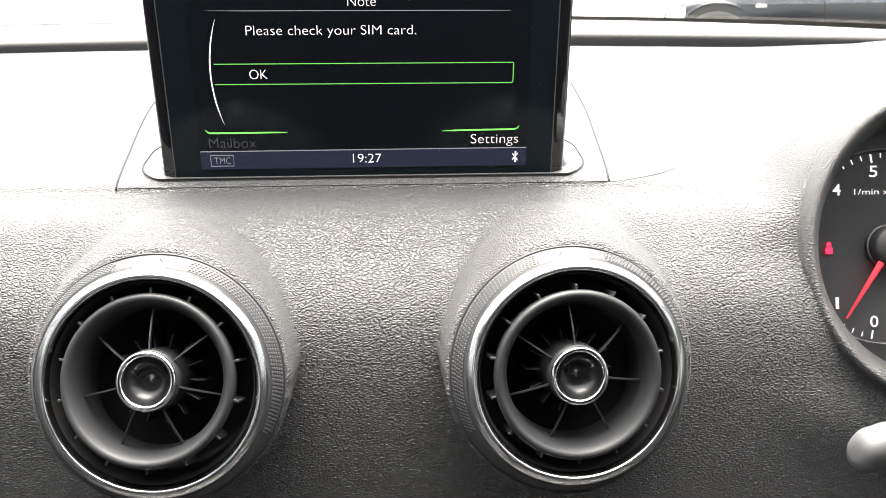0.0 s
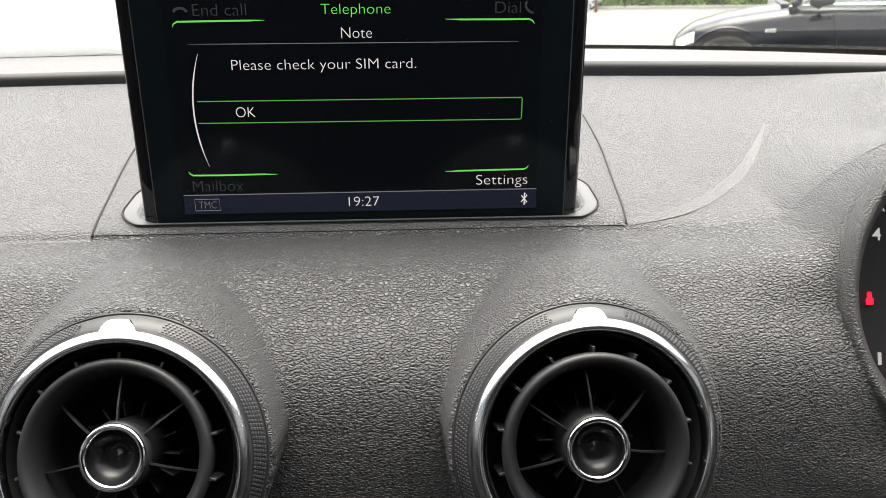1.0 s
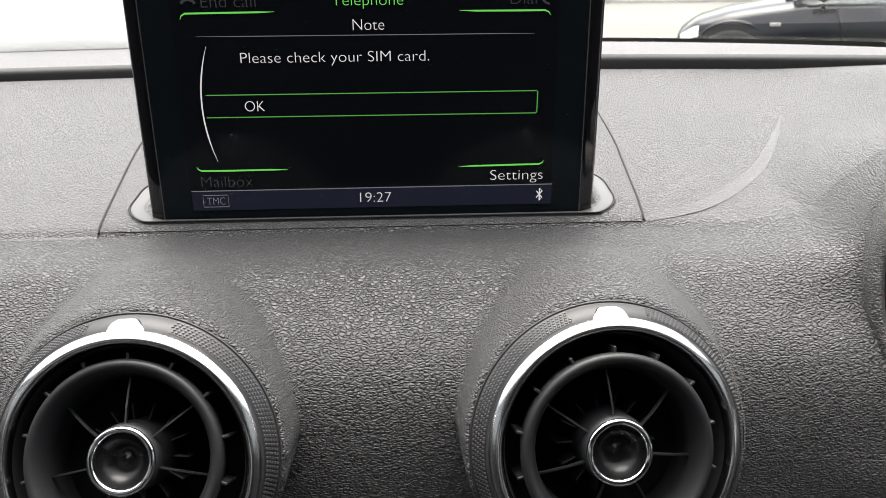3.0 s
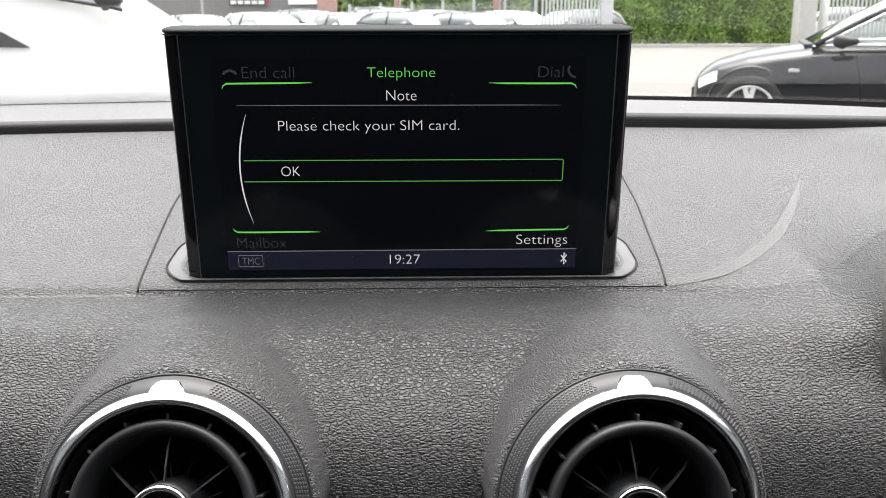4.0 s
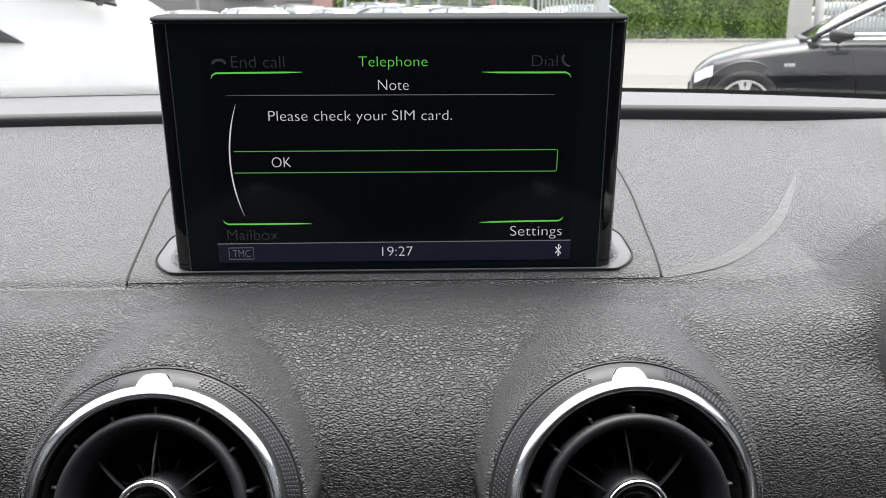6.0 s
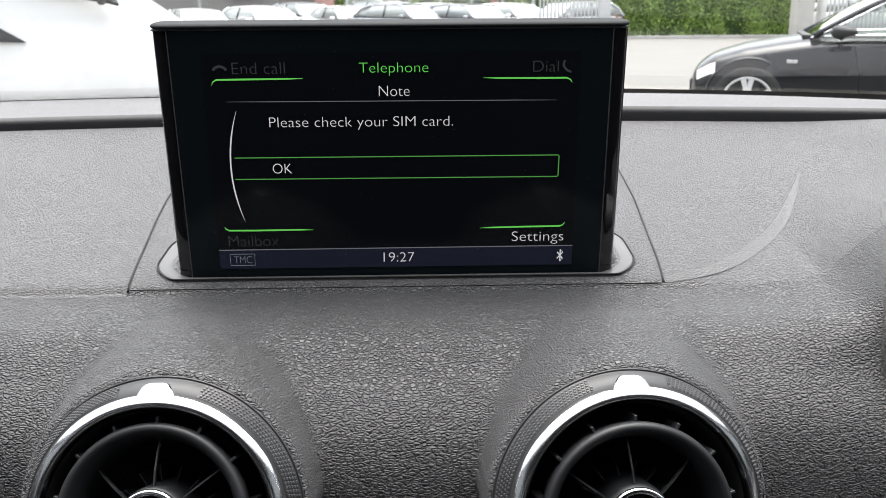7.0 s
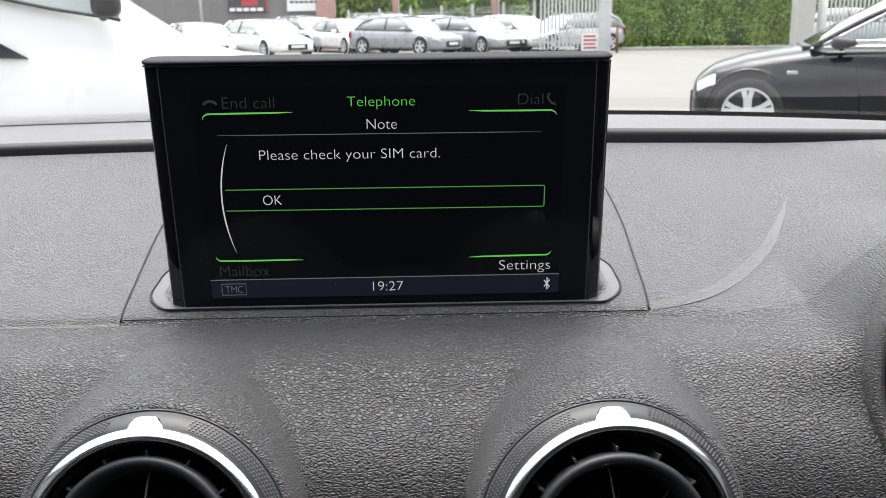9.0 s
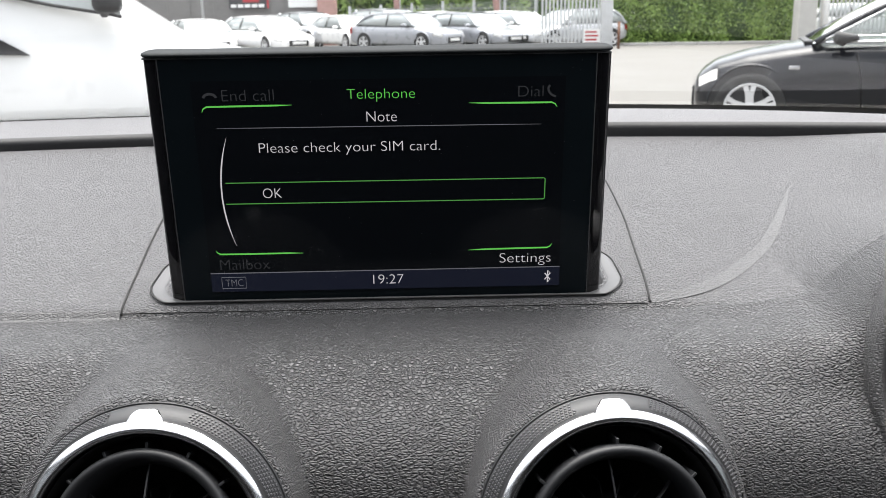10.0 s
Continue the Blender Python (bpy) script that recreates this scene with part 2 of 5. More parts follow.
def ribbon(bm, pts, w, y):
    """A flat line in the plane y through points (x, z); w is one width or one for each point."""
    pts = [Vector((p[0], p[1])) for p in pts]
    ws = w if isinstance(w, (list, tuple)) else [w] * len(pts)
    left, right = [], []
    for i, p in enumerate(pts):
        d = (pts[min(i + 1, len(pts) - 1)] - pts[max(i - 1, 0)]).normalized()
        nn = Vector((-d.y, d.x)) * ws[i] / 2
        left.append(bm.verts.new((p.x + nn.x, y, p.y + nn.y)))
        right.append(bm.verts.new((p.x - nn.x, y, p.y - nn.y)))
    for i in range(len(pts) - 1):
        bm.faces.new((left[i], right[i], right[i + 1], left[i + 1]))
    return bm


def from_arrays(name, verts, faces):
    me = bpy.data.meshes.new(name)
    me.from_pydata(verts, [], faces)
    me.update()
    return me


# ---- dashboard ----
VENTS = [(-0.0758, -2.8), (0.0803, 6.5)]
VENT_Y, VENT_Z, VENT_TILT = -0.1256, -0.0366, 22.0
DIAL_AT, DIAL_TILT = Vector((0.2358, -0.0447, -0.0245)), 25.0
dashboard = thing("dashboard", "dark grey grained soft-touch dashboard with two round vent pods", "dashboard", CAR)


def vent_axis(yaw, tilt=VENT_TILT):
    a, b = radians(tilt), radians(yaw)
    return np.array([math.sin(b) * math.cos(a), -math.cos(b) * math.cos(a), math.sin(a)])


# The section of the dash from the windscreen's foot to the knee side, as (y, z).
SECTION = smooth_line([(-0.0095, -0.0047), (-0.0115, -0.0060), (-0.018, -0.0062), (-0.036, -0.0066), (-0.050, -0.0088), (-0.0625, -0.0128), (-0.0735, -0.0182), (-0.0825, -0.0268),
                       (-0.0885, -0.038), (-0.0922, -0.052), (-0.0945, -0.070), (-0.0956, -0.095), (-0.0957, -0.12), (-0.095, -0.145), (-0.0935, -0.168), (-0.092, -0.18)], 300)
TOP = smooth_line([(0.3018, -0.0038), (0.2995, -0.0022), (0.294, -0.0014), (0.26, -0.0008), (0.2, -0.0002), (0.12, -0.0008), (0.05, -0.002), (0.01, -0.0026), (-0.003, -0.003), (-0.0078, -0.0036), (-0.0095, -0.0047)], 150)


FOOT = smooth_line([(0.205, -0.085), (0.165, -0.05), (0.13, -0.021), (0.1185, -0.0105), (0.1152, -0.0061), (0.1331, -0.0006), (0.1491, 0.0092), (0.1697, 0.0306), (0.1929, 0.063), (0.2175, 0.1107), (0.25, 0.19), (0.27, 0.29)], 60)


def hood(x, y):
    """How far the instrument hood rises above the plain section: its foot runs in a bow to the right of the screen."""
    x, y = np.broadcast_arrays(np.asarray(x, float), np.asarray(y, float))
    best, side = np.full(x.shape, 9.0), np.zeros(x.shape)
    for (ax, ay), (bx, by) in zip(FOOT, FOOT[1:]):
        dx, dy = bx - ax, by - ay
        q = np.clip(((x - ax) * dx + (y - ay) * dy) / (dx * dx + dy * dy), 0, 1)
        d = np.hypot(x - ax - q * dx, y - ay - q * dy)
        near = d < best
        best = np.where(near, d, best)
        side = np.where(near, np.sign((x - ax) * dy - (y - ay) * dx), side)
    far = best * side
    step = np.clip(far / 0.008 + 0.5, 0, 1)
    broad = np.clip(far / 0.12, 0, 1) * np.clip((x - 0.113) / 0.02, 0, 1)
    along = np.clip((x - 0.1135) / 0.004, 0, 1) * np.clip((0.16 - y) / 0.10, 0, 1) * np.clip((y + 0.0120) / 0.0025, 0, 1)
    ebb = np.clip((0.34 - y) / 0.15, 0, 1)
    return -along * 0.0013 * step * step * (3 - 2 * step) + 0.022 * broad * broad * (3 - 2 * broad) * ebb * ebb * (3 - 2 * ebb)


def bow(y, x):
    return y - 0.16 * x * x * np.clip((y - 0.05) / 0.25, 0, 1)


def sink(x, y):
    """Both sides of the top fall away a little towards the windscreen."""
    return 0.0035 * np.clip((-x - 0.02) / 0.08, 0, 1) * np.clip((y - 0.10) / 0.19, 0, 1) + 0.0024 * np.clip((x - 0.04) / 0.1, 0, 1) * np.clip((y - 0.10) / 0.19, 0, 1)


def section_distance():
    """A table of signed distance to the section: below it is inside."""
    ys, zs = np.linspace(-0.26, 0.12, 381), np.linspace(-0.24, 0.10, 341)
    line = np.concatenate([TOP[90:], SECTION[1:]])
    gy, gz = np.meshgrid(ys, zs, indexing="ij")
    best, sign = np.full(gy.shape, 9.0), np.ones(gy.shape)
    for a, b in zip(line, line[1:]):
        d = b - a
        q = np.clip(((gy - a[0]) * d[0] + (gz - a[1]) * d[1]) / (d @ d), 0, 1)
        dy, dz = gy - a[0] - q * d[0], gz - a[1] - q * d[1]
        dist = np.hypot(dy, dz)
        near = dist < best
        best[near] = dist[near]
        sign[near] = np.where(d[0] * dz - d[1] * dy < 0, 1, -1)[near]
    return ys, zs, best * sign


YS, ZS, TABLE = section_distance()


def section_at(y, z):
    i = np.clip((y - YS[0]) / (YS[1] - YS[0]), 0, len(YS) - 1.001)
    j = np.clip((z - ZS[0]) / (ZS[1] - ZS[0]), 0, len(ZS) - 1.001)
    a, b = i.astype(int), j.astype(int)
    u, v = i - a, j - b
    return (TABLE[a, b] * (1 - u) + TABLE[a + 1, b] * u) * (1 - v) + (TABLE[a, b + 1] * (1 - u) + TABLE[a + 1, b + 1] * u) * v


def pod(p, centre, axis, out, s0, r0):
    """Distance to the dome round a vent: its mouth hugs the collar, its roof runs back level, drifts outwards and rounds off into the pad."""
    d = p - centre
    s = d @ axis
    back = np.maximum(s0 - s, 0)
    up = np.array([0.0, 0.0, 1.0]) - axis * axis[2]
    up /= np.linalg.norm(up)
    side = np.cross(axis, up)
    v, u = d @ up - 0.40 * back, d @ side + (np.minimum(0.19 * back, 0.0115) if out > 0 else -np.minimum(0.126 * back, 0.0076))
    grow = r0 * np.sqrt(1 - np.clip((back - 0.010) / 0.074, 0, 0.97) ** 2)
    lip = np.clip(1 - back / 0.0024, 0, 1)
    r = np.hypot(u, v) - grow + 0.0011 * lip * lip
    return np.maximum(r, s - s0)


def soft_union(a, b, k):
    h = np.clip(0.5 + 0.5 * (b - a) / k, 0, 1)
    return b * (1 - h) + a * h - k * h * (1 - h)


DIAL_N = np.array([0, -math.cos(radians(DIAL_TILT)), math.sin(radians(DIAL_TILT))])
RIM_AT = np.array(DIAL_AT) + 0.030 * DIAL_N + np.array([0.0172, 0, 0])


def smooth_max(a, b, k):
    h = np.clip(0.5 + 0.5 * (a - b) / k, 0, 1)
    return b * (1 - h) + a * h + k * h * (1 - h)


def hood_roof(x, y, z):
    """Raise the height z to the round roof of the instrument hood, which runs back and down from the bezel."""
    t = radians(DIAL_TILT)
    h = np.sqrt(np.maximum(0.0692 ** 2 - (x - RIM_AT[0]) ** 2, 0))
    return smooth_max(RIM_AT[2] + (h - (y - RIM_AT[1]) * math.sin(t)) / math.cos(t), z, 0.038)


def bezel_flare(p):
    """Draw the pad forward to the bezel's outer edge, dying out away from it."""
    d = p - RIM_AT
    s = d @ DIAL_N
    r = np.linalg.norm(d - s[..., None] * DIAL_N, axis=-1)
    back = np.maximum(-0.006 - s, 0)
    w = np.clip((0.115 - r) / 0.045, 0, 1)
    w = w * w * (3 - 2 * w) * np.clip(1 - back / 0.055, 0, 1)
    return p + (back * w)[..., None] * DIAL_N


def dash_distance(p):
    aside = np.clip((np.abs(p[..., 0]) - 0.09) / 0.07, 0, 1)
    drawn = 0.004 * aside * aside * (3 - 2 * aside) * np.clip((-0.02 - p[..., 1]) / 0.05, 0, 1)
    d = section_at(p[..., 1] - drawn, p[..., 2] - hood(p[..., 0], p[..., 1]))
    for x, yaw in VENTS:
        d = soft_union(d, pod(p, np.array([x, VENT_Y, VENT_Z]), vent_axis(yaw), 1 if x > 0 else -1, -0.0104, 0.0490), 0.007)
    return d


def front_pad():
    xs = np.linspace(-0.34, 0.42, 760)
    tang = np.gradient(SECTION, axis=0)
    nrm = np.stack([tang[:, 1], -tang[:, 0]], 1)
    for _ in range(60):
        nrm[1:-1] = (nrm[:-2] + nrm[1:-1] * 2 + nrm[2:]) / 4
    nrm /= np.linalg.norm(nrm, axis=1)[:, None]
    gx, gi = np.meshgrid(xs, np.arange(len(SECTION)), indexing="ij")
    base = np.stack([gx, SECTION[gi, 0], SECTION[gi, 1]], -1)
    way = np.stack([np.zeros_like(gx), nrm[gi, 0], nrm[gi, 1]], -1)
    far = np.full(gx.shape, 0.10)
    for _ in range(40):
        far = far - 0.85 * dash_distance(base + way * far[..., None])
    far = np.clip(far, -0.03, 0.1)
    p = base + way * far[..., None]
    near = np.clip((p[..., 1] + 0.070) / 0.03, 0, 1)
    near = near * near * (3 - 2 * near)
    p[..., 2] += (hood_roof(p[..., 0], p[..., 1], p[..., 2]) - p[..., 2]) * near
    p = bezel_flare(p)
    mask = (np.clip((xs - 0.150) / 0.02, 0, 1)[:, None] * np.clip(np.arange(p.shape[1]) / 12, 0, 1)[None])[..., None]
    for _ in range(60):
        q = p.copy()
        q[1:-1, 1:-1] = (p[:-2, 1:-1] + p[2:, 1:-1] + p[1:-1, :-2] + p[1:-1, 2:]) / 4
        p = p + (q - p) * mask * 0.8
    return xs, p


def grid_mesh(name, p, keep):
    n, m = p.shape[:2]
    idx = np.arange(n * m).reshape(n, m)
    quads = np.stack([idx[:-1, :-1], idx[:-1, 1:], idx[1:, 1:], idx[1:, :-1]], -1)
    ok = keep[:-1, :-1] | keep[:-1, 1:] | keep[1:, 1:] | keep[1:, :-1]
    joined = np.zeros_like(ok)
    joined[0] = ok[0]
    for _ in range(4 * (n + m)):
        wider = joined.copy()
        wider[1:] |= joined[:-1]
        wider[:-1] |= joined[1:]
        wider[:, 1:] |= joined[:, :-1]
        wider[:, :-1] |= joined[:, 1:]
        wider &= ok
        if (wider == joined).all():
            break
        joined = wider
    ok = joined
    return from_arrays(name, p.reshape(-1, 3).tolist(), quads[ok].tolist())


XS, FRONT = front_pad()
gx, gi = np.meshgrid(XS, np.arange(len(TOP)), indexing="ij")
top = np.stack([gx, bow(TOP[gi, 0], gx), TOP[gi, 1] + hood(gx, TOP[gi, 0]) - sink(gx, TOP[gi, 0])], -1)
top[..., 2] = hood_roof(gx, TOP[gi, 0], top[..., 2])
fade = np.clip(1 - np.arange(FRONT.shape[1]) / 60, 0, 1)
fade = fade * fade * (3 - 2 * fade)
FRONT = FRONT + (top[:, -1] - FRONT[:, 0])[:, None] * fade[None, :, None]
# Right of the screen's cover the fold melts away into the instrument hood.
line = np.concatenate([TOP, SECTION[1:]])
along = np.r_[0, np.cumsum(np.linalg.norm(np.diff(line, axis=0), axis=1))]
weight = np.exp(-0.5 * ((along[:, None] - along[None]) / 0.010) ** 2) * np.gradient(along)[None]
melt = (weight @ line) / weight.sum(1)[:, None] - line
melt *= np.exp(-((along - along[len(TOP) - 1]) / 0.030) ** 2)[:, None]
to_right = np.clip((XS - 0.119) / 0.045, 0, 1)
to_right = (to_right * to_right * (3 - 2 * to_right))[:, None, None]
top[..., 1:] += melt[None, :len(TOP)] * to_right
FRONT[..., 1:] += melt[None, len(TOP) - 1:] * to_right


keep = np.ones(FRONT.shape[:2], bool)
for vx, yaw in VENTS:
    ax = vent_axis(yaw)
    d = FRONT - np.array([vx, VENT_Y, VENT_Z])
    s = d @ ax
    keep &= ~((np.linalg.norm(d - s[..., None] * ax, axis=-1) < 0.0478) & (s > -0.0140))
d = FRONT - RIM_AT
s = d @ DIAL_N
keep &= ~((np.linalg.norm(d - s[..., None] * DIAL_N, axis=-1) < 0.0676) & (s > -0.035))
mesh_part("front_pad", grid_mesh("front_pad", FRONT, keep), PAD, dashboard, "dark grey grained leather-look pad")


def slot_inside(x, y, grow=0.0):
    """Inside the rounded opening that the screen rises from."""
    cx, cy, hx, hy, r = 0.0, 0.0265, 0.0992 + grow, 0.0275 + grow, 0.020 + grow
    qx, qy = np.abs(x - cx) - hx + r, np.abs(y - cy) - hy + r
    return np.hypot(np.maximum(qx, 0), np.maximum(qy, 0)) + np.minimum(np.maximum(qx, qy), 0) - r < 0


mesh_part("top_pad", grid_mesh("top_pad", top, ~slot_inside(top[..., 0], top[..., 1], 0.001)), TOP_PAD, dashboard, "grained top of the dash, coloured lighter as lit")

# The rail along the windscreen's foot.
rail = smooth_line([(0.360, -0.03), (0.3515, 0.002), (0.349, 0.0070), (0.345, 0.0083), (0.33, 0.0076), (0.312, 0.0063), (0.3055, 0.0060), (0.3026, 0.0045), (0.3014, 0.0015), (0.3014, -0.016)], 60)
rx = np.linspace(-0.75, 0.75, 160)
gx, gi = np.meshgrid(rx, np.arange(len(rail)), indexing="ij")
back = np.clip((rail[gi, 0] - 0.306) / 0.035, 0, 1)
p = np.stack([gx, bow(rail[gi, 0], gx) + back * (0.011 * np.clip(-gx / 0.15, 0, 1) - 0.33 * np.maximum(0, np.minimum(gx, 0.45) - 0.12) ** 2), rail[gi, 1] - sink(gx, 0 * gx + 0.29) + 0.0016 * np.clip((gx - 0.04) / 0.1, 0, 1)], -1)
turn = 45
mesh_part("windscreen_rail", grid_mesh("windscreen_rail", p[:, :turn + 1], np.ones((160, turn + 1), bool)), LIP, dashboard, "grained padded rail along the windscreen")
mesh_part("rail_edge", grid_mesh("rail_edge", p[:, turn:], np.ones((160, 60 - turn), bool)), RUBBER, dashboard, "black rounded edge of the rail")

# Plain outer ends, the under-face and the firewall.
for side in (-1, 1):
    x0, x1 = (-0.75, -0.34) if side < 0 else (0.42, 0.75)
    xe = np.linspace(x0, x1, 24)
    prof = np.concatenate([TOP[::5], SECTION[1::5]])
    gx, gi = np.meshgrid(xe, np.arange(len(prof)), indexing="ij")
    p = np.stack([gx, bow(prof[gi, 0], gx), prof[gi, 1] + hood(gx, prof[gi, 0]) * (1 if side > 0 else 0) - sink(gx, prof[gi, 0])], -1)
    mesh_part("end_pad", grid_mesh("end_pad", p, np.ones(p.shape[:2], bool)), PAD, dashboard)
part("lower_panel", boxes((-0.75, -0.101, -0.45, 0.75, -0.04, -0.168), bevel=0.012), CABIN, dashboard, "black lower dash panel", smooth=False)

for pts in ([(-0.1138, -0.0098), (-0.1165, 0.012), (-0.1192, 0.036), (-0.1222, 0.062), (-0.1250, 0.09), (-0.1275, 0.125), (-0.129, 0.17)],
            [(0.1150, -0.0085), (0.1180, 0.015), (0.1206, 0.042), (0.1233, 0.07), (0.1258, 0.096), (0.1285, 0.14), (0.1298, 0.17)]):
    line = smooth_line(pts, 40)
    zz = np.interp(line[:, 1], TOP[::-1, 0], TOP[::-1, 1])
    bm = tube(bmesh.new(), [(x, bow(y, x), z + hood(np.array(x), np.array(y)) - float(sink(x, y)) + 0.0001) for (x, y), z in zip(line, zz)], 0.00055, 6)
    part("panel_seam", bm, SEAM, dashboard, "narrow black panel gap")


# The smooth, ungrained edge that runs along the fold of the dash and round the foot of the instrument hood.
def top_height(x, y):
    return hood_roof(x, y, np.interp(y, TOP[::-1, 0], TOP[::-1, 1]) + hood(x, y) - sink(x, y))


ex = np.linspace(-0.34, -0.1142, 120)
prof = np.concatenate([TOP[TOP[:, 0] < -0.0060], SECTION[1:][SECTION[1:, 0] > -0.0124]])
gx, gi = np.meshgrid(ex, np.arange(len(prof)), indexing="ij")
p = np.stack([gx, prof[gi, 0] - 0.0001, prof[gi, 1] + 0.0002], -1)
mesh_part("fold_edge", grid_mesh("fold_edge", p, np.ones(p.shape[:2], bool)), SMOOTH_EDGE, dashboard, "smooth ungrained edge along the fold")
run = smooth_line([(0.1152, -0.0061), (0.1331, -0.0006), (0.1491, 0.0092), (0.1697, 0.0306), (0.1929, 0.063), (0.2175, 0.1107), (0.236, 0.152)], 70)
tang = np.gradient(run, axis=0)
tang /= np.linalg.norm(tang, axis=1)[:, None]
side = np.stack([tang[:, 1], -tang[:, 0]], 1)
wide = np.interp(np.arange(70) / 69, (0, 0.25, 0.55, 0.8, 1), (0.0027, 0.0032, 0.0030, 0.0015, 0.0))
p = []
for k in np.linspace(-1, 1, 9):
    q = run + side * (k * wide)[:, None]
    q[:, 1] = np.maximum(q[:, 1], -0.0094)
    p.append(np.stack([q[:, 0], bow(q[:, 1], q[:, 0]), top_height(q[:, 0], q[:, 1]) + 0.0002], -1))
mesh_part("hood_edge", grid_mesh("hood_edge", np.array(p), np.ones((9, 70), bool)), SMOOTH_EDGE, dashboard, "smooth ungrained edge round the hood")

# ---- slot round the screen ----
slot = thing("screen_slot", "satin grey rounded trim round the slot of the pop-up screen", "trim", CAR)


def rounded(cx, cy, hx, hy, r, n=14):
    pts = []
    for qx, qy, a0 in ((1, 1, 0), (-1, 1, 90), (-1, -1, 180), (1, -1, 270)):
        for k in range(n + 1):
            a = radians(a0 + 90 * k / n)
            pts.append((cx + qx * (hx - r) + r * math.cos(a), cy + qy * (hy - r) + r * math.sin(a)))
    return pts


rings = []
for grow, z in ((0.0088, -0.0045), (0.0087, -0.0024), (0.0083, -0.0019), (0.0076, -0.0017), (0.0034, -0.0019), (0.0028, -0.0022), (0.0008, -0.0040), (0.0, -0.0060), (-0.0002, -0.03)):
    front = min(grow, 0.0052) if grow > 0 else grow
    pts = rounded(0.0, 0.0265, 0.0985 + grow, 0.0270 + grow, 0.019 + grow)
    rings.append([(x, max(y, -0.0005 - 0.0034 * grow / 0.0088) if grow > 0 else y, z) for x, y in pts])
sharp(part("trim_ring", loft(bmesh.new(), rings, True, False), TRIM, slot), 25)
part("pit", loft(bmesh.new(), [[(x, y, z) for x, y in rounded(0.0, 0.0265, 0.0983, 0.0268, 0.019)] for z in (-0.012, -0.06)], True, True), DARK, slot, "dark inside of the slot")

bm = tube(bmesh.new(), [(x, max(y, -0.0040), -0.0019) for x, y in rounded(0.0, 0.0265, 0.1076, 0.0361, 0.028)], 0.0004, 5, True)
part("trim_gap", bm, SEAM, slot, "thin dark gap round the trim")
bm = tube(bmesh.new(), [(x, -0.0091, -0.0043) for x in np.linspace(-0.113, 0.114, 40)], 0.00022, 5)
part("cover_gap", bm, SEAM, slot, "thin dark gap along the front of the cover")

# A few pale flecks of dust lying on the pad.
rn = np.random.RandomState(11)
bm = bmesh.new()
while len(bm.faces) < 46:
    i, j = rn.randint(60, 700), rn.randint(20, 290)
    c = Vector(FRONT[i, j])
    n = (Vector(FRONT[i + 1, j]) - c).cross(Vector(FRONT[i, j + 1]) - c).normalized()
    n = n if n.z > 0 or n.y < 0 else -n
    if not (keep[i, j] and keep[i + 2, j] and keep[i - 2, j]):
        continue
    u = n.orthogonal().normalized()
    w = n.cross(u)
    turn_by, a, b = rn.uniform(0, 6.28), rn.uniform(0.0002, 0.0006), rn.uniform(0.00008, 0.0002)
    e, f = u * math.cos(turn_by) + w * math.sin(turn_by), w * math.cos(turn_by) - u * math.sin(turn_by)
    bm.faces.new([bm.verts.new(c + n * 0.0003 + e * k * a + f * m * b) for k, m in ((-1, -0.6), (0.1, -1), (1, -0.3), (0.8, 0.7), (-0.4, 1))])
part("dust", bm, CHALK, dashboard, "pale dust flecks", smooth=False, kind="stuff")

# ---- pop-up screen ----
screen = thing("display_screen", "black pop-up dashboard screen lit with a green telephone note", "screen", CAR)


def side_section(z):
    """Plan of the housing: flat front, edges rounded back."""
    pts = []
    for k in range(7):
        a = radians(90 * k / 6)
        pts.append((0.0885 + 0.0045 * k / 6, 0.0004 + 0.0006 * (k / 6) ** 2, z))
    for k in range(1, 7):
        a = radians(90 * k / 6)
        pts.append((0.0930 + 0.0018 * math.sin(a), 0.0010 + 0.004 * (1 - math.cos(a)), z))
    pts += [(0.0948, 0.016, z), (0.092, 0.0185, z)]
    return pts + [(-x, y, zz) for x, y, zz in reversed(pts)]


part("housing", loft(bmesh.new(), [side_section(-0.04), side_section(0.1026)]), PIANO, screen, "piano black housing", smooth=True)
sharp(screen.children[0], 40)
part("glass_front", boxes((-0.0883, -0.0002, -0.03, 0.0883, 0.0012, 0.1024), bevel=0.0002, seg=1), SCREEN, screen, "black display glass", smooth=False)
bm = bmesh.new()
rings = []
for z, g in ((0.1029, -0.0012), (0.1031, 0.0), (0.1038, 0.0007), (0.1045, 0.0003), (0.1049, -0.0010), (0.1050, -0.0026)):
    rings.append([(x, y, z) for x, y in rounded(0.0, 0.0060, 0.0949 + g, 0.0070 + g, 0.0055 + g)])
part("top_cap", loft(bm, rings), CAP, screen, "dark grey cap along the top")
part("edge_strip", boxes((-0.0943, -0.0004, 0.1024, 0.0943, 0.002, 0.1029)), TRIM, screen, "thin grey line under the cap", smooth=False)
for sx in (-1, 1):
    part("edge_line", boxes((sx * 0.0885 - 0.0002, -0.0003, -0.01, sx * 0.0885 + 0.0002, 0.001, 0.1024)), TRIM, screen, smooth=False)

# Added strip that draws the bright reflection on the housing's right corner.
part("edge_line", boxes((0.0941, 0.0020, -0.01, 0.0946, 0.0028, 0.1024)), CHROME, screen, "thin bright line for the corner's reflection", smooth=False)

